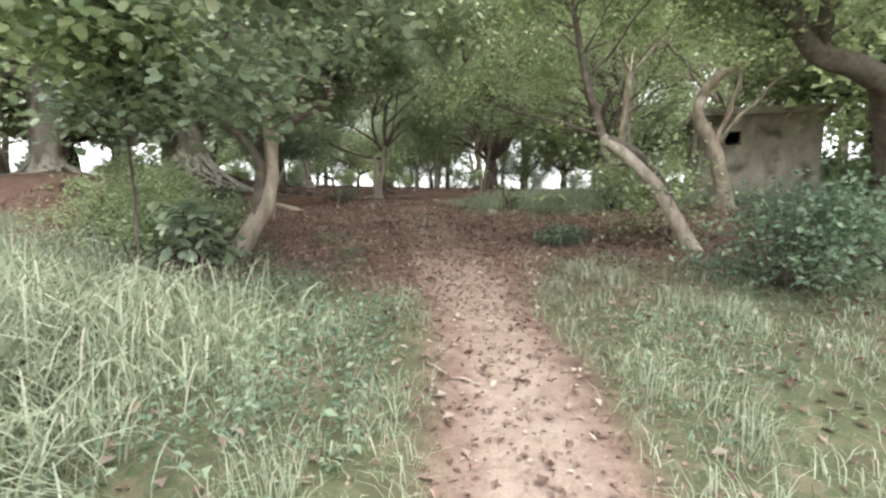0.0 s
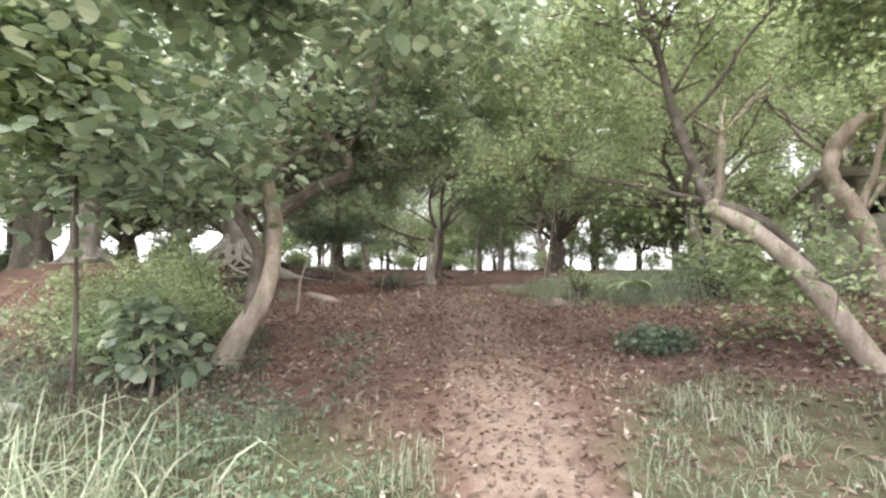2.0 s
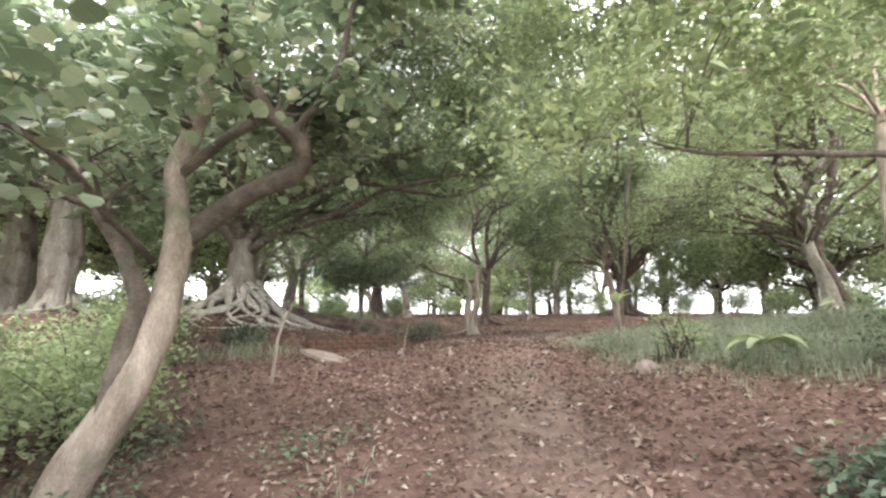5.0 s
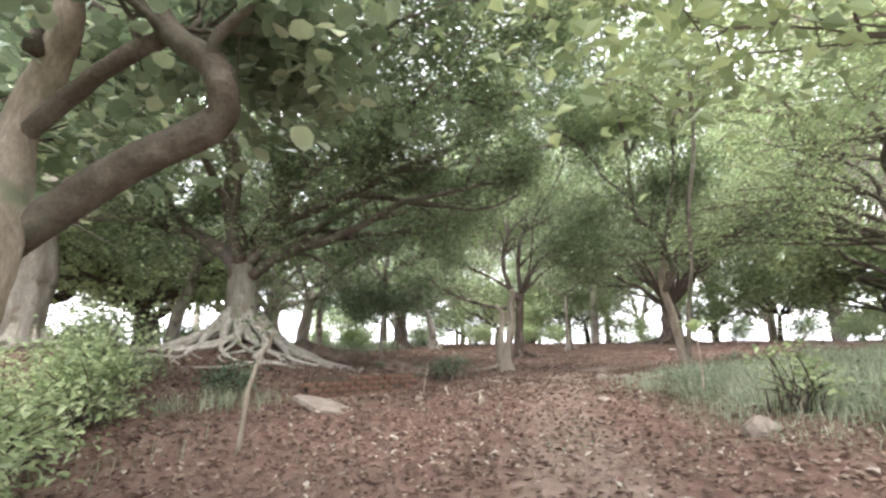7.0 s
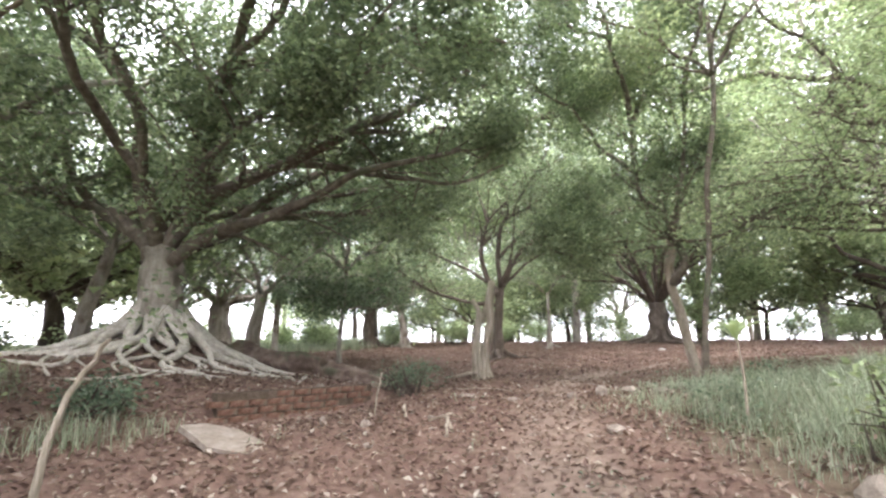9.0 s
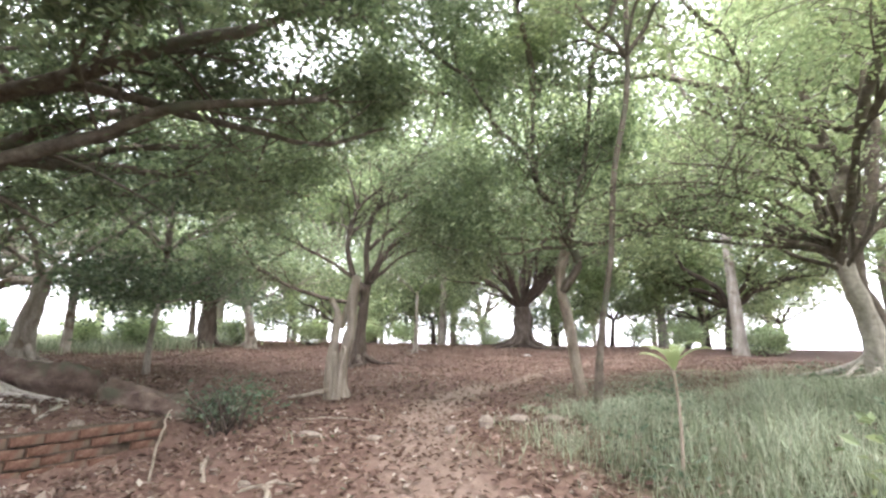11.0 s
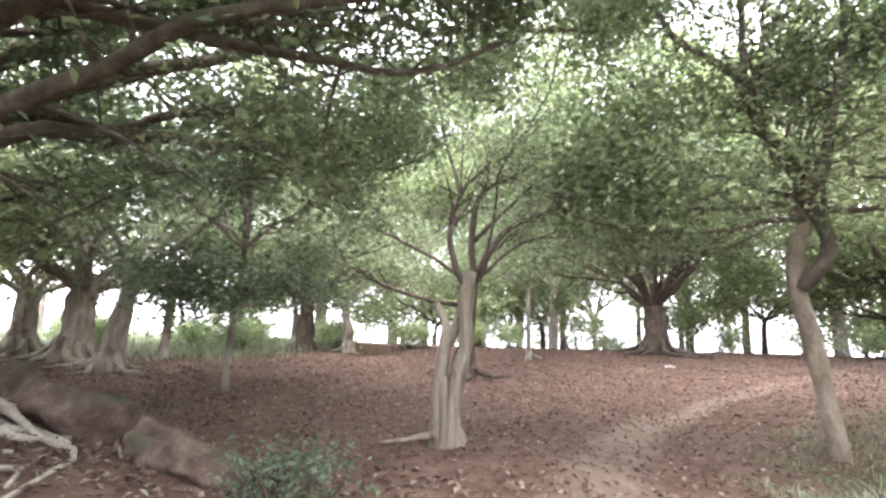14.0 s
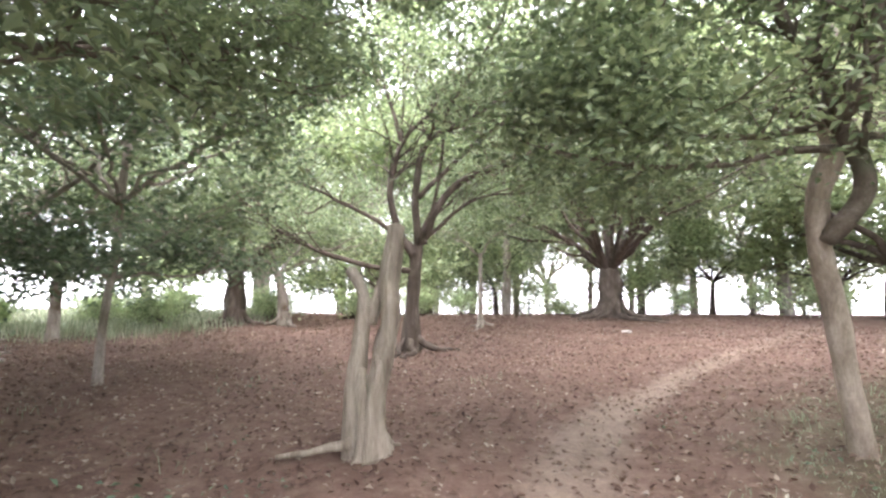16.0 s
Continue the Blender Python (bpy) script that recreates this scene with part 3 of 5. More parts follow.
# leaning tree across the path
tree("leaning_tree", "slender leaning tree with an upright stem from its bend", None,
     (0.12, 0.085, [(3.9, 7.4, 0.75), (3.65, 7.4, 1.1), (3.2, 7.47, 1.85), (2.8, 7.6, 2.3), (2.45, 7.8, 2.62)]),
     [(0.07, 0.04, [(2.5, 7.8, 2.55), (2.38, 8.0, 3.0), (2.22, 7.95, 3.5), (2.0, 7.85, 4.3), (1.75, 7.75, 5.1), (1.7, 7.7, 6.0)]),
      (0.07, 0.04, [(2.5, 7.75, 2.6), (2.9, 7.7, 2.45), (3.4, 7.8, 2.0), (3.7, 7.9, 1.6)]),
      (0.03, 0.012, [(2.4, 7.9, 2.7), (1.9, 8.3, 2.95), (1.3, 8.7, 3.15), (0.8, 9.0, 3.4)]),
      (0.025, 0.01, [(2.2, 7.95, 3.6), (2.8, 7.2, 4.4), (3.4, 6.4, 5.0)]),
      (0.03, 0.012, [(2.0, 7.85, 4.3), (1.4, 8.8, 5.0), (0.8, 9.8, 5.4)]),
      (0.05, 0.02, [(1.75, 7.75, 5.1), (1.0, 9.2, 6.3), (0.2, 11.0, 7.0)]), (0.05, 0.02, [(1.8, 7.8, 4.9), (3.0, 9.4, 5.6), (3.8, 11.0, 5.9)])],
     # upright stem and limbs get the darker colour in place of shade
     BARK_TAN, LEAF_LIGHT, 12, n_side=90, side_len=1.3, n_leaf=36000, leaf_size=0.09, slim=0.62, sd=0.3, start=0.5, limb_bark=BARK_BROWN_SHADE, bare=3, gap=0.35)

# forked tree by the hut, and the thick limb over it
tree("forked_tree", "forked smooth-barked tree bending over a bush", None,
     (0.17, 0.13, [(6.2, 10.7, 1.2), (6.0, 10.65, 2.0), (5.75, 10.6, 2.8), (5.45, 10.6, 3.3), (5.3, 10.6, 3.6)]),
     [(0.13, 0.09, [(5.3, 10.6, 3.55), (5.5, 10.6, 4.0), (5.95, 10.65, 4.5), (6.6, 10.7, 5.3), (6.9, 10.7, 6.6)]),
      (0.06, 0.03, [(5.8, 10.6, 3.0), (6.0, 10.6, 3.7), (6.2, 10.6, 4.8), (6.5, 10.5, 6.2)]),
      (0.05, 0.03, [(5.85, 10.6, 3.0), (6.5, 10.5, 3.9), (7.2, 10.4, 4.8), (8.0, 10.3, 5.6)])],
     BARK_TAN, LEAF_LIGHT, 13, n_side=40, side_len=1.5, n_leaf=14000, leaf_size=0.12, slim=0.6, sd=0.3, start=0.55)
tree("old_tree", "thick old tree with a heavy limb over the slope", None,
     (0.34, 0.22, [(7.6, 8.2, 0.9), (7.4, 8.0, 2.0), (6.9, 7.7, 3.0), (6.4, 7.3, 3.4)]),
     [(0.19, 0.12, [(6.6, 7.4, 3.3), (5.9, 7.0, 3.45), (5.2, 7.0, 3.85), (4.6, 7.0, 4.3), (4.0, 7.0, 4.7), (3.2, 6.8, 5.4)]),
      (0.15, 0.06, [(6.6, 7.5, 3.3), (7.0, 7.0, 4.6), (7.4, 6.5, 6.0)]),
      # the last two limbs are added out of view to shade the grass
      (0.1, 0.04, [(5.2, 7.0, 3.9), (4.8, 6.2, 4.9), (4.2, 5.2, 5.6)]), (0.08, 0.03, [(6.6, 7.4, 3.6), (6.4, 5.8, 4.6), (5.8, 4.2, 5.2), (5.0, 2.8, 5.5)]), (0.08, 0.03, [(4.2, 5.2, 5.6), (3.6, 4.0, 6.0), (3.2, 2.6, 6.1)])],
     BARK_BROWN_SHADE, LEAF_LIGHT, 14, n_side=70, side_len=1.6, n_leaf=30000, leaf_size=0.11, slim=0.6, sd=0.3, start=0.45)

# thin stem in the tall grass
tree("thin_sapling", "thin upright sapling with drooping broad leaves", None,
     (0.024, 0.016, [(-4.1, 6.3, 0.4), (-4.12, 6.3, 1.4), (-4.2, 6.3, 2.4), (-4.25, 6.3, 3.4)]),
     [(0.015, 0.006, [(-4.25, 6.3, 3.3), (-4.2, 6.1, 4.0), (-4.0, 5.8, 4.6)]), (0.02, 0.008, [(-4.2, 6.3, 2.6), (-3.9, 5.7, 3.1), (-3.6, 5.0, 3.3)]),
      (0.02, 0.008, [(-4.2, 6.3, 2.8), (-4.7, 5.8, 3.3), (-5.2, 5.2, 3.5)])],
     BARK_DARK, LEAF_PALE, 15, n_side=20, side_len=0.7, n_leaf=4200, leaf_size=0.13, sd=0.26, broad=True)


def fig(seed, place, label, trunk_h, r, n_limbs, reach, rise, n_leaf, leaf_size, extra=(), roots=9, root_len=1.6, lean=(0, 0), az=(0, 360), leaf=None, bark=None, side=2.0, group="fig trees", limb_r=0.4, start=0.3, limb_bark=None, n_side=70, sd=0.29, sag=0.1, root_r=0.12, name="fig_tree", flute=5, root_bark=None, bare=0, gap=0.6):
    x, y = place
    z = gz(x, y)
    top = (x + lean[0], y + lean[1], z + trunk_h)
    return tree(name, label, None, (r, r * 0.72, [(x, y, z - 0.25), (x + lean[0] * 0.25, y + lean[1] * 0.25, z + trunk_h * 0.4), (x + lean[0] * 0.7, y + lean[1] * 0.7, z + trunk_h * 0.75), top]),
                list(extra) + fan(rnd(seed), (top[0], top[1], top[2] - 0.15), n_limbs, reach, rise, az[0], az[1], r * limb_r, sag), bark or BARK_GREY, leaf or LEAF_FIG, seed + 500, n_side=n_side, side_len=side,
                n_twig=4 if n_leaf > 30000 else 3, twig_len=0.9, n_leaf=n_leaf, leaf_size=leaf_size, sd=sd, roots=roots, root_len=root_len, root_r=root_r, root_bark=root_bark, rough=0.14, flute=flute, group=group, start=start, limb_bark=limb_bark, bare=bare, gap=gap, simple=y > 24 and x != -3.6)


# the fig on the root mound
fig(21, (-8.6, 16.3), "large fig tree on a mound of pale bare roots", 1.75, 0.42, 6, 6.0, 0.95, 160000, 0.115,
    extra=[(0.16, 0.05, [(-8.4, 16.1, 4.3), (-8.07, 16.0, 4.72), (-7.5, 16.0, 5.16), (-6.62, 16.0, 5.44), (-5.52, 16.0, 5.92), (-4.25, 16.0, 6.27), (-3.25, 16.0, 6.47), (-2.29, 16.0, 7.01)]),
           (0.14, 0.06, [(-8.0, 16.0, 4.75), (-7.75, 16.0, 5.01), (-7.36, 15.88, 5.6), (-6.99, 15.75, 6.27), (-6.82, 15.62, 6.72), (-6.6, 15.5, 7.44)]),
           (0.14, 0.04, [(-8.3, 16.1, 4.0), (-7.78, 16.0, 4.28), (-7.17, 16.06, 4.62), (-6.41, 16.12, 4.65), (-5.52, 16.18, 4.95), (-4.64, 16.24, 5.4), (-3.82, 16.3, 5.63), (-2.6, 16.6, 5.9)]),
           (0.05, 0.015, [(-7.64, 16.1, 4.42), (-6.96, 16.45, 4.47), (-6.13, 16.8, 4.04)]),
           (0.08, 0.02, [(-5.98, 16.3, 5.9), (-5.17, 16.76, 5.84), (-4.38, 16.92, 5.65), (-3.59, 17.08, 5.55), (-2.71, 17.24, 5.51), (-1.91, 17.4, 5.79)]),
           (0.13, 0.05, [(-8.75, 16.0, 3.95), (-8.95, 16.0, 4.35), (-9.9, 15.75, 5.05), (-10.57, 15.5, 6.04), (-10.78, 15.25, 7.29), (-10.67, 15.0, 7.75)]),
           (0.12, 0.04, [(-8.2, 16.2, 4.3), (-7.0, 17.2, 5.0), (-5.6, 18.6, 5.5), (-4.2, 20.0, 6.2)]),
           (0.1, 0.03, [(-7.9, 15.9, 4.8), (-6.4, 14.6, 6.1), (-4.6, 13.6, 6.9), (-2.8, 12.8, 7.3)]),
           (0.1, 0.03, [(-8.2, 16.0, 4.5), (-5.5, 15.0, 7.4), (-3.0, 14.0, 8.4), (-0.5, 13.5, 8.8)]), (0.1, 0.03, [(-8.0, 16.4, 4.5), (-5.0, 18.8, 7.2), (-2.5, 20.6, 8.4), (0.0, 22.0, 8.9)]),
           (0.1, 0.03, [(-8.4, 15.9, 4.6), (-7.2, 13.8, 6.0), (-6.0, 12.0, 6.8), (-4.6, 10.6, 7.2)]),
           (0.1, 0.03, [(-8.2, 15.9, 4.8), (-5.6, 14.2, 6.6), (-3.4, 12.9, 7.4), (-1.9, 13.4, 7.8), (-0.8, 14.2, 8.0)]),
           (0.09, 0.03, [(-8.4, 15.9, 4.8), (-7.6, 13.6, 6.2), (-6.4, 11.6, 6.8), (-5.4, 10.2, 7.2)]),
           (0.09, 0.03, [(-8.2, 16.3, 4.8), (-6.8, 17.8, 5.6), (-5.6, 19.0, 6.1), (-4.6, 20.6, 7.0)]),
           (0.08, 0.03, [(-5.6, 14.2, 6.6), (-3.6, 15.4, 7.4), (-1.8, 16.8, 8.0)]),
           (0.08, 0.03, [(-3.0, 14.0, 8.3), (-1.6, 15.4, 8.7), (-0.6, 17.2, 9.0)]), (0.08, 0.03, [(-6.6, 15.5, 7.3), (-4.8, 16.6, 8.6), (-3.2, 18.0, 9.4), (-2.2, 19.6, 9.8)])],
    roots=46, root_len=2.4, root_r=0.1, lean=(0.0, -0.2), side=2.0, n_side=330, start=0.4, root_bark=ROOT, limb_bark=BARK_BROWN_SHADE, bare=6, gap=0.75)
# fig trees on the bank
fig(22, (-10.8, 12.9), "grey fig tree with buttress roots on the bank", 3.0, 0.36, 9, 5.2, 0.8, 38000, 0.125, roots=11, root_len=0.9, root_bark=ROOT)
fig(23, (-13.2, 13.6), "grey fig tree with buttress roots on the bank", 3.1, 0.42, 7, 4.6, 0.6, 18000, 0.14, roots=9, root_len=0.9, root_bark=ROOT)
fig(32, (-11.7, 17.0), "slanting pale tree behind the root mound", 2.9, 0.16, 5, 3.4, 0.6, 9000, 0.14, roots=0, lean=(1.0, -0.2))
# the far round fig on the crest
fig(24, (3.0, 34.6), "wide dark-limbed fig tree on the crest", 1.9, 0.5, 26, 6.8, 0.95, 60000, 0.17, limb_r=0.26, roots=10, root_len=1.8, bark=BARK_DARK, side=2.2, n_side=150, sd=0.4)
# the fig with long low limbs over the grass
fig(25, (6.45, 18.95), "broad fig tree with long low layered limbs over the grass", 1.9, 0.17, 6, 5.0, 0.9, 26000, 0.1, leaf=LEAF_PALE, start=0.45, limb_r=0.4, root_r=0.07,
    extra=[(0.13, 0.07, [(5.8, 18.77, 4.4), (5.87, 18.73, 5.29), (6.05, 18.69, 5.75), (5.85, 18.64, 6.27), (5.62, 18.6, 6.68), (5.3, 18.5, 7.6)]),
           (0.15, 0.1, [(6.74, 18.9, 2.2), (6.37, 18.86, 3.22), (6.13, 18.82, 3.7), (6.1, 18.78, 4.18), (6.29, 18.74, 4.78), (6.54, 18.7, 5.6), (6.7, 18.6, 6.8)]),
           (0.085, 0.015, [(5.8, 18.65, 4.2), (5.47, 18.6, 4.33), (4.7, 18.58, 4.46), (3.74, 18.55, 4.59), (2.68, 18.52, 4.65), (1.52, 18.5, 4.69)]),
           (0.07, 0.015, [(5.75, 18.65, 4.25), (5.39, 18.6, 4.43), (4.72, 18.45, 4.53), (4.08, 18.3, 4.77), (3.26, 18.15, 4.86), (2.25, 18.0, 4.57)]),
           (0.07, 0.015, [(5.8, 18.65, 4.3), (5.55, 18.6, 4.53), (5.09, 18.5, 4.85), (4.3, 18.4, 5.25), (3.2, 18.3, 5.35), (1.92, 18.2, 5.24)]),
           (0.065, 0.015, [(5.85, 18.65, 4.5), (5.63, 18.6, 4.73), (5.27, 18.42, 5.18), (4.61, 18.25, 5.46), (3.75, 18.08, 5.52), (2.56, 17.9, 5.53)]),
           (0.085, 0.02, [(5.85, 18.6, 6.2), (5.47, 18.5, 6.14), (4.82, 18.4, 6.24), (4.17, 18.3, 6.29), (3.83, 18.2, 6.44), (3.22, 18.1, 6.64)]),
           (0.07, 0.02, [(5.62, 18.6, 6.65), (5.54, 18.5, 6.63), (4.85, 18.38, 6.6), (4.07, 18.25, 6.58), (3.83, 18.12, 6.82), (3.89, 18.0, 7.12)]),
           (0.09, 0.03, [(6.05, 18.65, 5.7), (6.47, 18.52, 6.06), (6.62, 18.44, 6.78), (6.35, 18.36, 7.11), (6.35, 18.28, 7.79), (5.81, 18.2, 8.63)]),
           (0.06, 0.012, [(5.75, 18.65, 4.3), (5.49, 18.6, 4.43), (4.76, 18.35, 4.65), (4.16, 18.1, 4.96), (3.38, 17.85, 5.0), (2.53, 17.6, 4.86)]),
           (0.06, 0.012, [(5.75, 18.65, 4.2), (5.37, 18.6, 4.33), (4.8, 18.73, 4.35), (4.11, 18.87, 4.47), (3.39, 19.0, 4.59), (2.4, 19.2, 4.75)]),
           (0.055, 0.012, [(5.75, 18.65, 4.35), (5.0, 19.2, 4.75), (4.0, 19.9, 5.1), (2.8, 20.6, 5.3)]), (0.055, 0.012, [(5.8, 18.6, 4.4), (5.1, 17.9, 4.9), (4.2, 17.1, 5.2), (3.1, 16.4, 5.3)]),
           (0.055, 0.012, [(5.75, 18.7, 4.3), (4.6, 18.9, 4.9), (3.4, 19.2, 5.0), (2.2, 19.5, 5.2), (1.2, 19.6, 5.1)]),
           (0.09, 0.02, [(6.2, 18.4, 6.4), (4.2, 19.5, 7.8), (2.0, 20.5, 8.6), (0.0, 21.0, 8.8)]), (0.09, 0.02, [(6.2, 18.4, 6.2), (5.0, 16.5, 7.6), (3.0, 15.0, 8.3), (1.2, 13.6, 8.5)]),
           (0.08, 0.02, [(5.6, 18.6, 4.25), (4.9, 17.2, 5.2), (4.4, 15.6, 5.9), (3.8, 14.0, 6.2)])],
    roots=9, root_len=1.2, side=1.7, n_side=260, sag=0.1, lean=(-0.62, -0.25), bark=ROOT, limb_bark=BARK_BROWN_SHADE, bare=14, gap=0.3)
# pale leaning fig and its neighbours at the edge of the clearing
fig(26, (-11.5, 22.9), "pale smooth tree forking low at the clearing edge", 2.3, 0.25, 6, 4.8, 0.6, 18000, 0.13, roots=4, root_len=0.7, lean=(0.3, 0), flute=0)
fig(27, (-14.0, 24.2), "buttressed fig tree at the clearing edge", 2.0, 0.42, 7, 4.8, 0.6, 18000, 0.14, roots=12, root_len=1.3)
fig(33, (-17.5, 25.5), "buttressed fig tree at the clearing edge", 2.0, 0.36, 7, 4.6, 0.6, 14000, 0.15, roots=8, root_len=1.2)
fig(28, (-12.6, 25.8), "slim pale tree at the clearing edge", 2.6, 0.14, 5, 3.0, 0.7, 7000, 0.14, roots=0, flute=0)
fig(29, (-11.0, 31.4), "dark fig tree on the far side of the clearing", 1.9, 0.36, 9, 4.4, 0.75, 20000, 0.16, roots=6, root_len=1.0, bark=BARK_DARK)
fig(34, (-9.0, 31.2), "slim leaning tree on the far side of the clearing", 1.9, 0.2, 6, 3.4, 0.7, 9000, 0.16, roots=3, root_len=0.6, lean=(-0.3, 0), flute=0)
# the many-branched tree behind the stump
fig(30, (-3.6, 26.1), "many-branched tree with bare twisting limbs", 2.5, 0.18, 2, 5.0, 1.4, 30000, 0.11, start=0.4,
    extra=[(0.11, 0.03, [(-3.5, 25.85, 4.3), (-3.87, 25.8, 4.9), (-4.07, 25.7, 5.7), (-3.92, 25.6, 6.49), (-3.64, 25.5, 7.08), (-3.09, 25.4, 7.64), (-2.68, 25.3, 8.41)]),
           (0.06, 0.02, [(-3.75, 25.5, 6.9), (-4.04, 25.4, 7.96), (-4.31, 25.3, 8.78)]),
           (0.11, 0.03, [(-3.41, 25.9, 4.6), (-3.45, 25.82, 5.85), (-3.24, 25.74, 6.94), (-2.58, 25.66, 7.38), (-1.77, 25.58, 7.73), (-0.98, 25.5, 8.28)]),
           (0.12, 0.03, [(-3.3, 25.9, 4.6), (-3.21, 25.9, 4.9), (-2.61, 25.96, 5.94), (-1.52, 26.02, 6.48), (-0.43, 26.08, 6.89), (1.18, 26.14, 7.28), (2.12, 26.2, 7.4)]),
           (0.07, 0.02, [(-3.48, 25.9, 4.5), (-4.21, 25.8, 5.04), (-5.03, 25.7, 5.51), (-5.7, 25.6, 5.85), (-6.37, 25.5, 6.12)]),
           (0.08, 0.02, [(-3.54, 25.9, 3.96), (-4.75, 25.82, 4.1), (-5.85, 25.75, 4.51), (-6.97, 25.68, 5.06), (-7.48, 25.6, 5.96)]),
           (0.06, 0.02, [(-3.34, 25.9, 4.63), (-2.76, 26.1, 5.21), (-1.94, 26.3, 5.79), (-0.83, 26.5, 5.96)]),
           (0.07, 0.02, [(-3.4, 25.82, 5.7), (-2.61, 26.0, 6.58), (-1.93, 26.2, 7.27), (-1.22, 26.4, 7.84), (-0.32, 26.6, 9.26)])],
    roots=5, root_len=0.8, bark=BARK_DARK, side=1.7, n_side=230, lean=(0.15, -0.2), limb_bark=BARK_DARK, bare=8, gap=0.5)
fig(31, (-2.1, 31.6), "thin tree on the crest", 2.6, 0.09, 4, 2.4, 0.7, 5000, 0.14, roots=3, root_len=0.7, root_r=0.06, n_side=30, side=1.2, flute=0)

# slim trees beside the path
tree("winding_tree", "slim tree with a winding trunk and low fork", None,
     (0.09, 0.085, [(1.45, 19.36, 1.6), (1.43, 19.32, 1.86), (1.3, 19.23, 2.55), (1.19, 19.14, 3.16), (1.08, 19.06, 3.58), (1.06, 18.98, 3.96), (1.14, 18.88, 4.31), (1.07, 18.8, 4.6)]),
     [(0.08, 0.075, [(1.1, 19.0, 3.6), (1.16, 18.9, 3.72), (1.32, 18.83, 3.99), (1.26, 18.77, 4.25), (1.07, 18.7, 4.52)]),
      (0.075, 0.03, [(1.07, 18.8, 4.55), (1.08, 18.7, 4.82), (0.89, 18.6, 5.03), (0.64, 18.5, 5.25), (0.52, 18.4, 5.7), (0.5, 18.2, 6.8)]),
      (0.085, 0.03, [(1.07, 18.72, 4.5), (1.15, 18.57, 4.7), (1.25, 18.43, 5.1), (1.35, 18.3, 5.7), (1.5, 18.3, 7.0)]),
      (0.03, 0.012, [(1.07, 18.8, 4.55), (0.8, 18.93, 4.72), (0.51, 19.07, 4.91), (0.0, 19.2, 4.95), (-0.8, 19.4, 5.2)]),
      (0.035, 0.012, [(1.06, 18.8, 4.5), (0.61, 18.87, 4.48), (-0.04, 18.93, 4.52), (-0.8, 19.0, 4.62), (-1.6, 19.2, 4.8)]),
      (0.035, 0.012, [(1.12, 18.8, 4.32), (0.65, 18.73, 4.28), (0.23, 18.67, 4.18), (-0.4, 18.6, 4.14), (-1.2, 18.5, 4.3)]),
      (0.04, 0.015, [(1.15, 18.8, 4.45), (1.55, 18.7, 4.37), (2.0, 18.6, 4.45), (2.8, 18.4, 4.8)]),
      (0.06, 0.02, [(0.5, 18.2, 6.7), (0.2, 17.6, 8.4), (-0.4, 16.9, 10.2)]), (0.06, 0.02, [(1.5, 18.3, 6.9), (1.8, 17.8, 8.6), (2.6, 17.0, 10.4)]), (0.05, 0.02, [(0.55, 18.4, 5.7), (-0.6, 18.6, 7.2), (-1.6, 18.8, 8.6)]),
      (0.05, 0.02, [(0.5, 18.2, 6.7), (1.0, 19.2, 8.2), (1.4, 20.2, 9.6), (1.2, 21.0, 10.6)]), (0.05, 0.02, [(0.2, 17.6, 8.3), (-0.9, 18.4, 9.4), (-1.6, 19.4, 10.2)])],
     BARK_TAN, LEAF_FIG, 41, n_side=140, side_len=1.3, n_leaf=58000, leaf_size=0.09, sd=0.28, start=0.4, limb_bark=BARK_BROWN_SHADE, bare=7, gap=0.3)
tree("slim_sapling", "tall slim sapling with a bare stem", None,
     (0.05, 0.04, [(1.27, 18.03, 1.6), (1.36, 17.9, 2.8), (1.5, 17.7, 4.0), (1.55, 17.5, 5.2), (1.75, 17.3, 6.5), (1.8, 17.2, 8.2)]),
     fan(rnd(42), (1.75, 17.25, 7.0), 6, 1.8, 0.7, r=0.04), BARK_BROWN_SHADE, LEAF_LIGHT, 42, n_side=30, side_len=0.9, n_leaf=6000, leaf_size=0.11, sd=0.25, rough=0.06)
tree("young_tree", "young tree with a straight stem and dense dark crown", None,
     (0.062, 0.05, [(-7.34, 21.3, 1.7), (-7.33, 21.3, 2.8), (-7.25, 21.3, 3.8), (-7.2, 21.3, 5.6)]),
     fan(rnd(43), (-7.28, 21.3, 3.5), 6, 1.9, 0.2, r=0.03) + fan(rnd(143), (-7.25, 21.3, 4.6), 8, 2.9, 0.75, r=0.045), BARK_GREY, LEAF_DARK, 43, n_side=90, side_len=1.2, n_leaf=21000, leaf_size=0.115, sd=0.27, rough=0.06)

# tall trees behind the clearing; light and pale leaf colours stand in for haze
def tall_tree(seed, leaf):
    return tree("tall_tree", "tall hazy green tree far behind the clearing", None, (0.26, 0.18, [(0, 0, -0.4), (0.1, 0, 3), (0.1, 0.1, 6)]),
                fan(rnd(seed), (0.1, 0.1, 5.8), 7, 5.0, 1.1, r=0.14) + fan(rnd(seed + 1), (0.1, 0.1, 6), 5, 8.0, 1.9, r=0.14), BARK_GREY, leaf, seed,
                n_side=46, side_len=2.4, n_twig=3, twig_len=1.2, n_leaf=12000, leaf_size=0.33, sd=0.75, sides=9, group="tall trees behind", start=0.3, simple=True)


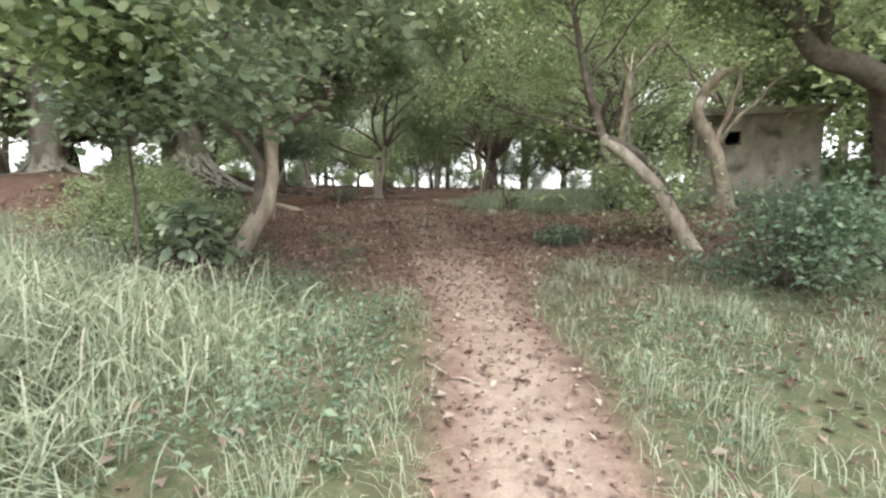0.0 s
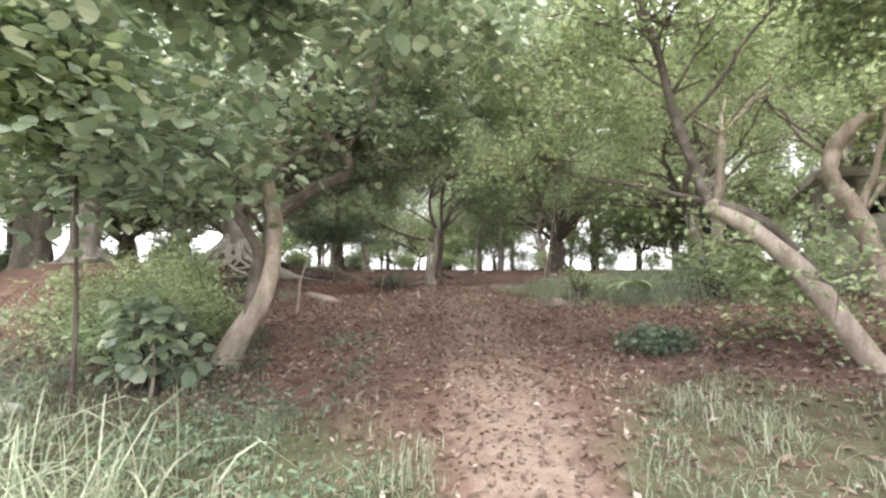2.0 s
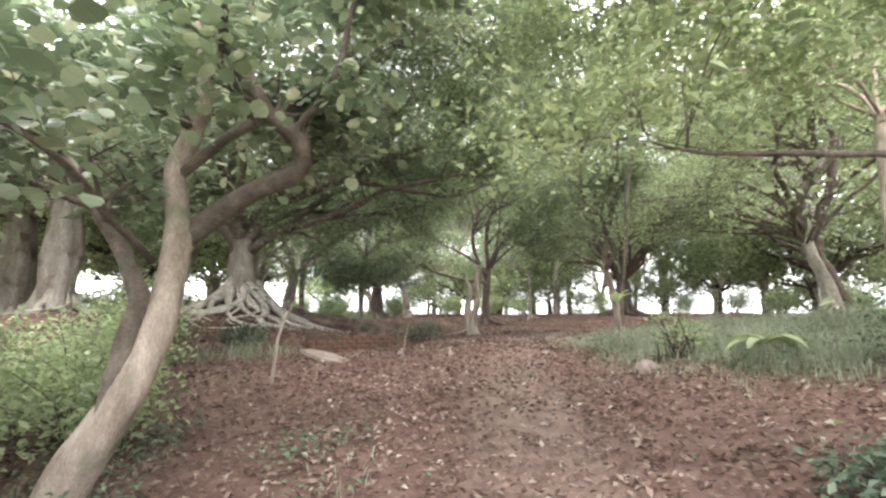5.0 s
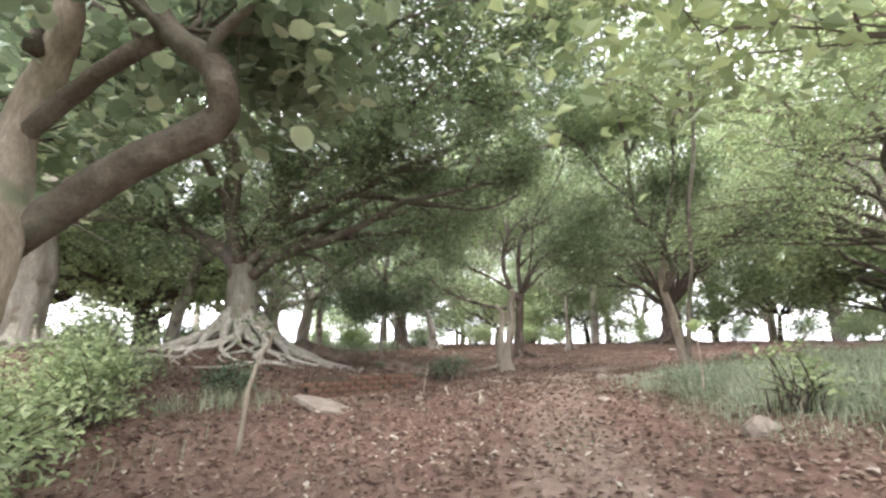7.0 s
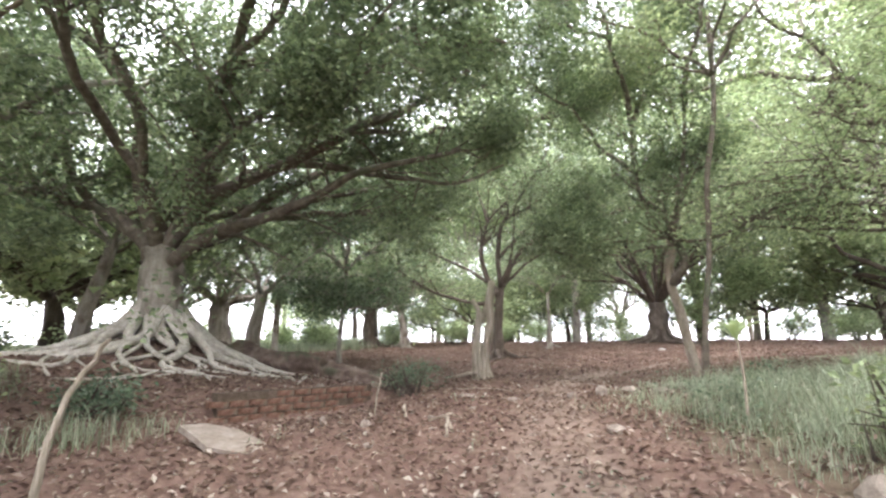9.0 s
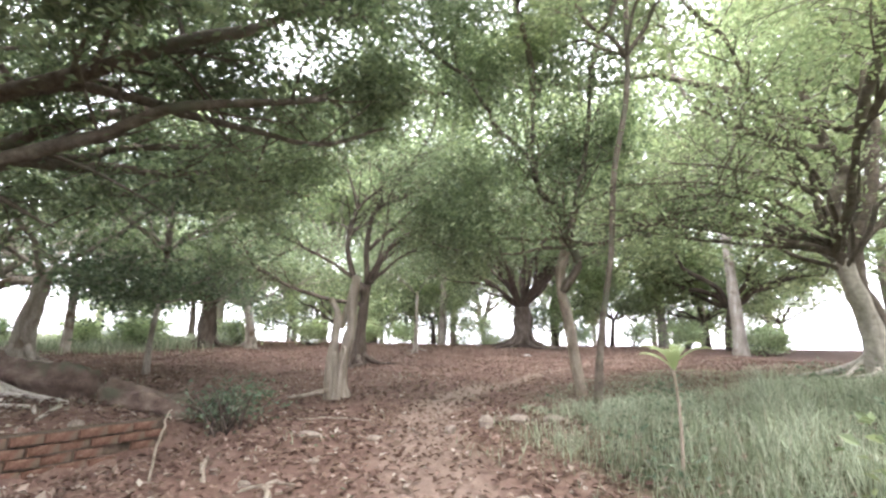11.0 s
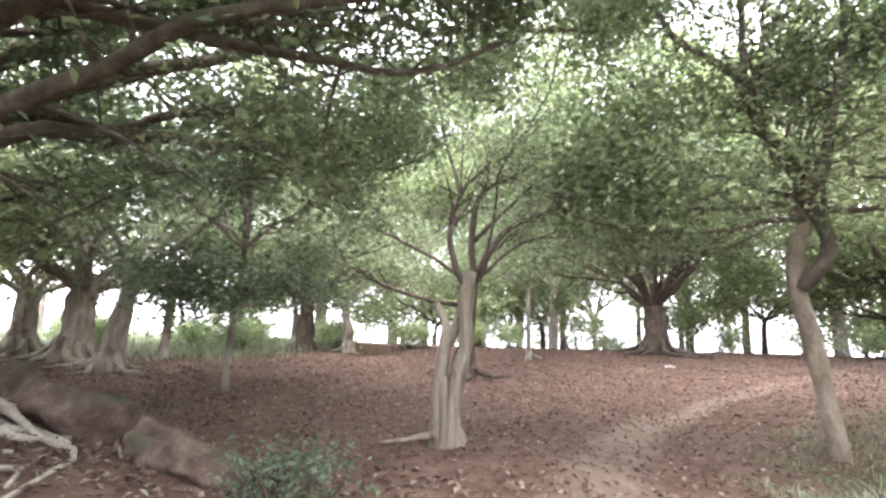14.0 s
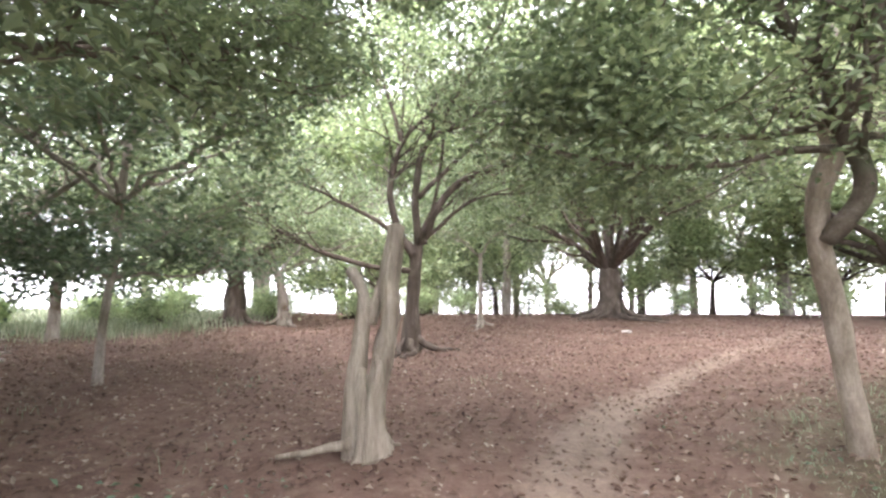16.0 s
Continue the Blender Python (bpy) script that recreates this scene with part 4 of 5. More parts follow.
talls = [tall_tree(211, LEAF_PALE), tall_tree(213, LEAF_LIGHT)]
for k, (x, y) in enumerate(((-26, 46), (-19, 50), (-12, 47), (-6, 52), (0, 49), (6, 54), (11, 47), (17, 52), (23, 46), (27, 38), (24, 28), (-30, 36), (-30, 24), (21, 18), (-15, 55), (3, 58), (14, 58), (-23, 58), (20, 33), (-3, 47), (8, 50), (-8.5, 41.5), (-1, 41), (6.5, 42.5), (11.5, 38), (16, 42), (-14.5, 40), (20, 25), (-6, 44), (13.5, 21), (17, 28), (11.5, 31))):
    m = pose(x, y, gz(x, y), 0, 0, 50 * k)
    if k > 1:
        copy_thing(talls[k % 2], m)
    else:
        talls[k].matrix_basis = m

# dead stump
tree("tree_stump", "dead weathered split stump, pale and bare", None,
     (0.1, 0.075, [(-2.72, 19.2, 1.6), (-2.74, 19.17, 2.16), (-2.66, 19.14, 2.56), (-2.58, 19.12, 2.96), (-2.6, 19.12, 3.33), (-2.53, 19.12, 3.8)]),
     [(0.1, 0.05, [(-2.94, 19.18, 1.62), (-2.91, 19.15, 2.25), (-2.86, 19.13, 2.76), (-2.86, 19.13, 3.17), (-2.97, 19.12, 3.4)]),
      (0.075, 0.03, [(-2.72, 19.06, 1.62), (-2.72, 19.03, 2.13), (-2.66, 19.02, 2.45), (-2.7, 19.06, 2.62)]),
      (0.06, 0.05, [(-2.84, 19.08, 1.62), (-2.8, 19.06, 2.0), (-2.84, 19.1, 2.5)]),
      (0.07, 0.04, [(-2.8, 19.2, 2.9), (-2.7, 19.16, 3.2), (-2.62, 19.18, 3.5)]),
      (0.05, 0.02, [(-2.9, 19.05, 1.86), (-3.2, 19.0, 1.8), (-3.55, 18.97, 1.74)])], DEADWOOD, LEAF_FIG, 44, n_leaf=0, roots=4, root_len=0.18, root_r=0.05, flute=6, rough=0.2, category="stump", bare=5)

# light trees on the slope beyond the leaning tree, and the dark wood behind the low-limbed fig
fig(51, (8.6, 15.4), "leafy pale green tree above the grass", 2.6, 0.2, 8, 4.4, 0.8, 13000, 0.12, roots=0, leaf=LEAF_LIGHT, flute=0, name="broadleaf_tree", group="broadleaf trees")
fig(52, (4.6, 13.2), "leafy pale green tree above the grass", 3.6, 0.11, 7, 3.2, 0.8, 16000, 0.11, roots=0, leaf=LEAF_LIGHT, flute=0, name="broadleaf_tree", group="broadleaf trees", lean=(0.3, 0.3), bark=BARK_TAN)


def far_tree(seed, h, r, n, reach, n_leaf, leaf, label):
    return tree("far_tree", label, None, (r, r * 0.6, [(0, 0, -0.4), (0.05, 0, h * 0.5), (0.1, 0.1, h)]), fan(rnd(seed), (0.1, 0.1, h - 0.1), n, reach, 0.6, r=r * 0.5), BARK_DARK, leaf, seed,
                n_side=44, side_len=1.9, n_twig=3, n_leaf=int(1.4 * n_leaf), leaf_size=0.24, sd=0.5, sides=9, group="trees beyond the clearing", start=0.25, simple=True)


# lightened leaf materials put distance haze into the colour of these trees
kinds = [far_tree(201, 1.8, 0.3, 8, 4.2, 6500, LEAF_LIGHT, "green spreading tree beyond the clearing"), far_tree(202, 2.4, 0.2, 7, 3.4, 6000, LEAF_PALE, "green tree beyond the clearing"),
         far_tree(203, 1.4, 0.15, 7, 2.8, 5000, LEAF_PALE, "pale green low-crowned tree beyond the clearing")]
spots = [(0, 13, 34), (1, 10, 42), (2, 14, 38), (0, -5.5, 43), (2, -7.5, 40), (1, -1.5, 43), (2, -3.6, 45), (1, -15.5, 39), (1, -25, 27),
         (0, -19, 18), (1, -17, 10), (0, -13, 6), (2, 16, 24), (2, 12, 11), (0, 13, 6), (2, 6.5, 42), (1, 21, 42), (1, 10, -15), (0, -15, -13),
         (2, 1.0, 50), (2, -10.5, 44), (2, 17, 46), (2, -20, 41), (2, 16, 15.5), (0, 16.5, 9), (0, -14.5, 18.5), (1, -16.5, 14.5), (0, -18, 22), (1, 10.8, 12.5), (0, 11.5, 9.5), (1, -12.5, 8.5)]
rs = rnd(7)
used = set()
for k, x, y in spots:
    m = pose(x, y, gz(x, y) - 0.05, 0, 0, rs.uniform(0, 360)) @ Matrix.Diagonal((*[rs.uniform(0.9, 1.25)] * 3, 1))
    if k in used:
        c = copy_thing(kinds[k], m)
        c.scale = m.to_scale()
    else:
        used.add(k)
        kinds[k].matrix_basis = m


# ---------------------------------------------------------------- hut
def box(bm, x0, y0, z0, x1, y1, z1):
    m = Matrix.Translation(((x0 + x1) / 2, (y0 + y1) / 2, (z0 + z1) / 2)) @ Matrix.Diagonal((x1 - x0, y1 - y0, z1 - z0, 1))
    return bmesh.ops.create_cube(bm, size=1, matrix=m)["verts"]


def hut():
    t = thing("hut", (8.0, 13.0, 1.45), "small derelict plastered hut with a flat concrete roof", "hut")
    t.rotation_euler = (0, 0, radians(-18))
    bm = bmesh.new()
    xs, zs = (-1.3, -0.72, -0.36, 1.4), (0, 1.75, 2.1, 2.5)
    vs = [[bm.verts.new((x, -0.55, z)) for x in xs] for z in zs]
    cells = [bm.faces.new((vs[r][c], vs[r][c + 1], vs[r + 1][c + 1], vs[r + 1][c])) for r in range(3) for c in range(3) if (r, c) != (1, 1)]
    deep_ = bmesh.ops.extrude_face_region(bm, geom=cells)
    for v in deep_["geom"]:
        if isinstance(v, bmesh.types.BMVert):
            v.co.y += 0.25
    bmesh.ops.recalc_face_normals(bm, faces=bm.faces[:])
    part("wall", bm, CONCRETE, t)
    for x0, x1 in ((-1.3, -1.1), (1.2, 1.4)):
        bm = bmesh.new()
        box(bm, x0, -0.3, 0, x1, 1.8, 2.5)
        part("wall", bm, CONCRETE, t)
    bm = bmesh.new()
    box(bm, -1.1, 1.6, 0, 1.2, 1.8, 2.5)
    part("wall", bm, CONCRETE, t)
    bm = bmesh.new()
    box(bm, -1.5, -0.75, 2.5, 1.6, 2.0, 2.68)
    bmesh.ops.bevel(bm, geom=bm.edges[:], offset=0.02, segments=1)
    part("roof", bm, CONCRETE, t, "stained concrete roof slab")


hut()


# ---------------------------------------------------------------- shrubs, grass, litter
def shrub(seed, x, y, rx, ry, h, n, size, label, leaf=None, broad=False, name="bush"):
    rng = rnd(seed)
    z = gz(x, y)
    t = thing(name, (0, 0, 0), label, "bush", "bushes")
    pc, ends = [], []
    for k in range(22):
        a, e = rng.uniform(0, 6.28), rng.uniform(0.25, 1.0)
        rr = math.sqrt(max(0, 1 - (e * 0.9) ** 2)) * rng.uniform(0.6, 1.05)
        tip = np.array([x + rx * rr * math.cos(a), y + ry * rr * math.sin(a), z + h * e])
        root = np.array([x + rng.normal(0, 0.12), y + rng.normal(0, 0.12), z - 0.03])
        mid = (root + tip) / 2 + np.array([0, 0, 0.12 * h])
        ln = spline([root, mid, tip], 7)
        pc.append(tube(ln, np.linspace(0.014, 0.004, 7), 4))
        ends.append(ln[3:])
    put("stemwork", tube_mesh("stemwork", pc), BARK_DARK, t, kind="stuff")
    at = leaf_places(rng, np.array(ends), n, min(rx, h) * 0.2)
    at = at[at[:, 2] > ground_h(at[:, 0], at[:, 1])]
    lv = round_leaves(rng, at, size) if broad else leaves(rng, at, size, 0.55)
    put("foliage", mesh_np("foliage", *lv, smooth=False), leaf or SHRUB, t, kind="stuff")
    return t


shrub(61, 3.85, 5.3, 1.05, 0.8, 1.05, 3600, 0.085, "dense dark green bush beside the leaning tree")
shrub(62, 5.2, 5.7, 1.1, 0.9, 0.95, 3200, 0.085, "dense dark green bush on the slope")
shrub(63, 2.0, 8.5, 0.5, 0.4, 0.35, 900, 0.08, "low green weed clump on the litter")
for k, (x, y, r, h) in enumerate(((-4.4, 8.6, 0.8, 0.8), (-5.4, 9.4, 1.0, 1.0), (-6.2, 10.2, 0.9, 0.9), (-4.9, 7.5, 0.8, 0.8), (-5.9, 8.2, 1.0, 1.0))):
    shrub(70 + k, x, y, r * 1.1, r, h * 1.05, 1400, 0.1, "leafy green undergrowth below the bank", LEAF_PALE if k % 2 else LEAF_LIGHT)
shrub(76, -3.6, 6.7, 0.6, 0.5, 0.95, 260, 0.19, "broad-leaved seedling beside the crooked tree", LEAF_BROAD, True)
for k, (x, y, r, h) in enumerate(((-6.7, 11.5, 0.75, 1.25), (-7.6, 12.2, 0.8, 1.1), (-6.1, 10.9, 0.6, 0.9))):
    shrub(81 + k, x, y, r * 1.1, r, h, 1500, 0.09, "leafy green undergrowth on the bank", LEAF_LIGHT if k else LEAF_PALE)
shrub(80, -3.5, 16.6, 0.6, 0.5, 0.6, 700, 0.06, "dusty green weeds at the brick wall")


def field(name, label, rng, n, x0, x1, y0, y1, weight, height, width, lean, mat, shape=blades):
    x, y = rng.uniform(x0, x1, n), rng.uniform(y0, y1, n)
    k = rng.uniform(0, 1, n) < weight(x, y)
    x, y = x[k], y[k]
    h = height(x, y)
    tagged(put(name, mesh_np(name, *shape(rng, x, y, h, width, lean), smooth=False), mat), label, "grass", kind="stuff")


def lumps(x, y, s=1.0):
    return 0.5 + 0.25 * np.sin(2.3 * s * x + 1.1 * s * y) + 0.25 * np.sin(1.7 * s * y - 2.9 * s * x + 1)


field("tall_grass", "tall pale green grass beside the path", rnd(90), 27000, -7, -0.3, -1.5, 7.5, lambda x, y: soft(-x + 0.25 * np.sin(2 * y), 0.6 + 0.12 * np.maximum(y, 0), 2.2 + 0.12 * np.maximum(y, 0)) * (1 - soft(y + 0.4 * np.sin(1.9 * x), 4.0, 5.4)),
      lambda x, y: 0.28 + 0.72 * soft(-x, 0.9, 2.6) * (0.5 + 0.7 * lumps(x, y)), 0.012, 1.2, GRASS, arching)
field("short_grass", "short green grass on both sides of the path", rnd(91), 170000, -7, 9, -2, 10, lambda x, y: turf_at(x, y) * (0.12 + 1.1 * lumps(x, y, 1.3) * lumps(x + 2, y, 2.9)) * (1 - bare_at(x, y)),
      lambda x, y: 0.09 + 0.24 * lumps(x, y, 1.3) * lumps(x + 2, y, 2.9), 0.0065, 1.5, GRASS)
field("long_grass", "soft long grass beside the path", rnd(92), 150000, -1, 11, 10.5, 24, lambda x, y: turf_at(x, y) * (1 - bare_at(x, y)) * (0.3 + 0.9 * lumps(x, y, 1.9) * lumps(x + 1, y, 3.3)),
      lambda x, y: (0.3 + 0.4 * lumps(x, y) * lumps(x + 1, y, 2.3)) * (0.3 + 0.7 * (1 - soft(y, 16.8, 19))) * (0.3 + 0.7 * turf_at(x, y)), 0.007, 1.3, GRASS_SOFT)
field("meadow_grass", "pale green meadow grass beyond the clearing", rnd(93), 28000, -32, -8, 24, 44, lambda x, y: turf_at(x, y), lambda x, y: 0.3 + 0.25 * lumps(x, y), 0.025, 0.7, GRASS)
field("sparse_grass", "sparse tufts in the leaf litter", rnd(94), 40000, -8, 7, 6, 24, lambda x, y: 0.35 * soft(lumps(x, y, 1.3) * lumps(x + 3, y, 0.7), 0.45, 0.75) * (1 - bare_at(x, y)),
      lambda x, y: 0.08 + 0.1 * lumps(x, y, 2), 0.007, 0.9, GRASS_SOFT)


def litter(name, label, seed, n, x0, x1, y0, y1, size):
    rng = rnd(seed)
    x, y = rng.uniform(x0, x1, n), rng.uniform(y0, y1, n)
    w = (0.4 + 0.6 * soft(y, 4, 8)) * (1 - 0.62 * turf_at(x, y)) * (1 - 0.55 * bare_at(x, y))
    k = rng.uniform(0, 1, n) < w
    at = np.stack([x[k], y[k], ground_h(x[k], y[k]) + rng.uniform(0.004, 0.03, k.sum())], 1)
    lv = leaves(rng, at, size, 0.62, 0.0, 0.75)
    put_ = put(name, mesh_np(name, *lv, smooth=False), LITTER)
    tagged(put_, label, "leaf litter", kind="stuff")


litter("leaf_litter", "dry brown fallen leaves over the ground", 95, 80000, -9, 8, -1, 18, 0.078)
def fragments():
    rng = rnd(97)
    y = rng.uniform(-1, 10, 2400)
    x = sum(np.interp(y + d, PATH_Y, PATH_X) for d in (-1, 0, 1)) / 3 + rng.normal(0, 0.45, 2400)
    at = np.stack([x, y, ground_h(x, y) + rng.uniform(0.003, 0.015, 2400)], 1)
    tagged(put("leaf_fragments", mesh_np("leaf_fragments", *leaves(rng, at, 0.042, 0.7, 0.0, 0.85), smooth=False), LITTER), "small dry leaf fragments scattered on the path", "leaf litter", kind="stuff")


fragments()
litter("leaf_litter", "dry brown fallen leaves over the ground", 96, 70000, -14, 10, 18, 38, 0.07)


def ground_cover(name, label, seed, n, x0, x1, y0, y1, weight, top, size, mat, category="weeds"):
    """Small leafy weeds between the grass."""
    rng = rnd(seed)
    x, y = rng.uniform(x0, x1, n), rng.uniform(y0, y1, n)
    k = rng.uniform(0, 1, n) < weight(x, y)
    x, y = x[k], y[k]
    at = np.stack([x, y, ground_h(x, y) + rng.uniform(0.02, 1, len(x)) * top], 1)
    tagged(put(name, mesh_np(name, *leaves(rng, at, size, 0.6, 0.1), smooth=False), mat), label, category, kind="stuff")


ground_cover("leafy_weeds", "low leafy weeds between the grass", 100, 26000, -7, -0.4, -1, 8, lambda x, y: turf_at(x, y) * soft(lumps(x, y, 0.8), 0.35, 0.7), 0.28, 0.06, SHRUB)
ground_cover("leafy_weeds", "low leafy weeds between the grass", 101, 16000, 1.2, 8, -1, 8.5, lambda x, y: turf_at(x, y) * soft(lumps(x, y, 0.9), 0.4, 0.75), 0.16, 0.05, SHRUB)
ground_cover("leafy_weeds", "dusty low weeds in the leaf litter", 102, 14000, -8, 3, 9, 22, lambda x, y: 0.6 * soft(lumps(x, y, 0.6) * lumps(x - 2, y, 1.1), 0.5, 0.8), 0.1, 0.045, SHRUB)
ground_cover("leafy_weeds", "dull green leafy weeds in the long grass", 103, 22000, -0.5, 9, 11, 19, lambda x, y: 0.8 * turf_at(x, y) * soft(lumps(x, y, 1.1) * lumps(x + 1, y, 0.6), 0.25, 0.6), 0.38, 0.06, SHRUB)
ground_cover("leafy_weeds", "pale leafy weeds below the bank", 104, 16000, -8.5, -3.9, 7.5, 13, lambda x, y: 0.55 * soft(lumps(x, y, 0.9), 0.35, 0.75) * soft(-x - 0.35 * (y - 8), 4.2, 5.2), 0.42, 0.075, LEAF_PALE)
ground_cover("leafy_weeds", "small weeds in the leaf litter beside the crooked tree", 105, 5000, -4.2, -0.9, 6.3, 9.5, lambda x, y: soft(lumps(x, y, 1.5) * lumps(x + 1, y, 2.1), 0.3, 0.6), 0.2, 0.055, SHRUB)
field("bank_grass", "pale grass tufts on the bank", rnd(98), 26000, -8.5, -3.0, 7.5, 13.5, lambda x, y: 0.8 * soft(lumps(x, y, 1.2) * lumps(x + 2, y, 0.8), 0.2, 0.6) * soft(-x - 0.2 * (y - 8), 3.4, 4.8), lambda x, y: 0.15 + 0.3 * lumps(x, y, 1.7), 0.008, 1.4, GRASS)

# far bushes along the edge of the clearing, leaves paled for haze and bright light
pale = shrub(110, -13, 30, 1.3, 1.1, 1.1, 2600, 0.14, "pale green bush at the edge of the clearing", LEAF_PALE)
deep = shrub(111, 9, 36, 1.5, 1.3, 1.3, 1500, 0.15, "thin green bush on the crest", LEAF_PALE)
rs = rnd(8)
for src, sx, sy, places in ((pale, -13, 30, ((-16, 31), (-10.4, 33.5), (-19, 29), (-14.5, 33.5), (-22, 31), (-7.4, 34), (-17.5, 28), (-5.2, 36), (11, 34.5), (12.5, 31), (-13.5, 16.2), (-15.5, 14.6), (-15, 11.5), (-12.6, 18.6), (10.3, 11.6), (9.7, 13.6), (11, 9.5))), (deep, 9, 36, ((13.5, 33), (-3, 38), (14.5, 26), (6.5, 38)))):
    for x, y in places:
        copy_thing(src, pose(x, y, gz(x, y), 0, 0, 0) @ pose(0, 0, 0, 0, 0, rs.uniform(0, 360)) @ Matrix.Translation((-sx, -sy, -gz(sx, sy))))
shrub(77, 4.0, 11.7, 0.7, 0.6, 1.0, 900, 0.09, "half-bare shrub with dark twigs")
shrub(78, 1.7, 13.4, 0.5, 0.5, 0.8, 260, 0.1, "twiggy pale green shrub in the grass", LEAF_LIGHT)
shrub(79, -3.9, 16.9, 0.4, 0.35, 0.4, 260, 0.07, "small green bush before the clearing")
shrub(81, -6.2, 13.2, 0.6, 0.5, 0.5, 800, 0.08, "green weeds among the roots")


# ---------------------------------------------------------------- brick wall, slab, logs, stones, sticks
def rock(name, label, seed, x, y, sx, sy, sz, mat=None, sink=0.3, turn=0):
    bm = bmesh.new()
    bmesh.ops.create_icosphere(bm, subdivisions=2, radius=0.5)
    rng = rnd(seed)
    ph = rng.uniform(0, 6, 6)
    for v in bm.verts:
        c = v.co
        k = 1 + 0.16 * math.sin(5 * c.x + ph[0]) + 0.14 * math.sin(6 * c.y + ph[1]) + 0.12 * math.sin(7 * c.z + ph[2]) + rng.normal(0, 0.03)
        v.co = Vector((c.x * sx * k, c.y * sy * k, c.z * sz * k))
    ob = part(name, bm, mat or STONE, None)
    ob.matrix_world = pose(x, y, gz(x, y) + sz * (0.5 - sink), 0, 0, turn)
    return tagged(ob, label, "stone", "stones on the path")


for k, (x, y, a, c) in enumerate(((-2.49, 16.4, 0.3, 0.12), (-1.75, 16.4, 0.24, 0.09), (-0.9, 16.8, 0.22, 0.2), (-0.45, 17.0, 0.3, 0.22), (0.0, 17.3, 0.35, 0.2), (0.5, 17.4, 0.35, 0.16), (-2.2, 15.5, 0.14, 0.08), (-3.3, 14.4, 0.2, 0.14),
                                  (-2.6, 14.9, 0.16, 0.09), (-0.4, 14.45, 0.26, 0.14), (-4.9, 16.1, 0.2, 0.12), (-5.2, 15.7, 0.16, 0.1), (-4.0, 14.6, 0.2, 0.12), (-3.0, 15.2, 0.13, 0.07), (-2.9, 13.6, 0.15, 0.08), (-5.3, 15.2, 0.18, 0.12))):
    rock("stone", "pale dusty stone lying in the leaf litter", 300 + k, x, y, a * 0.85, a * 0.65, c * 0.8, turn=40 * k)
rock("paper_scrap", "crumpled white scrap lying on the ground", 340, 2.45, 30.4, 0.3, 0.2, 0.1, surface("scrap", [(0.3, (0.7, 0.7, 0.7)), (0.7, (0.85, 0.85, 0.83))]))


def log(name, label, seed, a, b, r0, r1, bend=0.1):
    rng = rnd(seed)
    a, b = np.array(a), np.array(b)
    mid = (a + b) / 2 + np.array([0, 0, bend])
    l = spline([a, mid, b], 26)
    v, f = tube(l, np.linspace(r0, r1, 26) * (1 + rng.normal(0, 0.035, 26)), 28, 0.2, rng, 7)
    tagged(put(name, tube_mesh(name, [(v, f)]), LOGWOOD), label, "log")


log("fallen_log", "thick weathered fallen trunk, half sunk in litter", 120, (-9.4, 18.5, gz(-9.4, 18.5) + 0.2), (-6.1, 17.85, gz(-6.1, 17.85) + 0.12), 0.4, 0.27, 0.03)
log("fallen_log", "short broken log end lying in litter", 121, (-5.55, 17.55, gz(-5.55, 17.55) + 0.08), (-4.2, 17.2, gz(-4.2, 17.2) + 0.02), 0.24, 0.17, 0.02)


def stick(seed, pts, r, label="thin dry bare stick"):
    rng = rnd(seed)
    l = spline(pts, 12)
    l = l + rng.normal(0, 0.008, l.shape)
    tagged(put("stick", tube_mesh("stick", [tube(l, np.linspace(r, r * 0.45, 12), 6, 0.1, rng)]), DEADWOOD), label, "stick", "dry sticks")


stick(130, [(-4.05, 11.1, gz(-4.05, 11.1) - 0.02), (-4.0, 11.2, 1.9), (-3.85, 11.35, 2.35)], 0.03, "pale bare stick standing in the litter")
stick(131, [(-3.0, 15.0, gz(-3.0, 15.0)), (-3.1, 15.2, gz(-3, 15) + 0.12), (-3.2, 15.5, gz(-3, 15) + 0.1)], 0.025)
stick(132, [(-2.2, 14.4, gz(-2.2, 14.4) + 0.02), (-2.35, 14.6, gz(-2.2, 14.4) + 0.16), (-2.6, 14.75, gz(-2.6, 14.75) + 0.02)], 0.022)
stick(133, [(-2.2, 14.2, gz(-2.2, 14.2) + 0.02), (-2.3, 14.55, gz(-2.2, 14.4) + 0.18), (-2.2, 14.9, gz(-2.2, 14.9) + 0.02)], 0.02)
stick(134, [(-3.45, 15.0, gz(-3.45, 15.0) - 0.03), (-3.4, 15.0, 1.8), (-3.35, 15.05, 2.0)], 0.014)
stick(135, [(0.25, 3.3, gz(0.25, 3.3) + 0.02), (0.0, 3.45, gz(0, 3.45) + 0.02), (-0.15, 3.65, gz(-0.15, 3.65) + 0.03)], 0.012)
stick(136, [(1.65, 13.2, gz(1.65, 13.2)), (1.75, 13.2, 1.75), (1.95, 13.25, 2.05)], 0.014)
stick(137, [(-3.0, 17.2, gz(-3.0, 17.2) + 0.03), (-2.4, 17.3, gz(-2.4, 17.3) + 0.03), (-1.9, 17.2, gz(-1.9, 17.2) + 0.03)], 0.015)


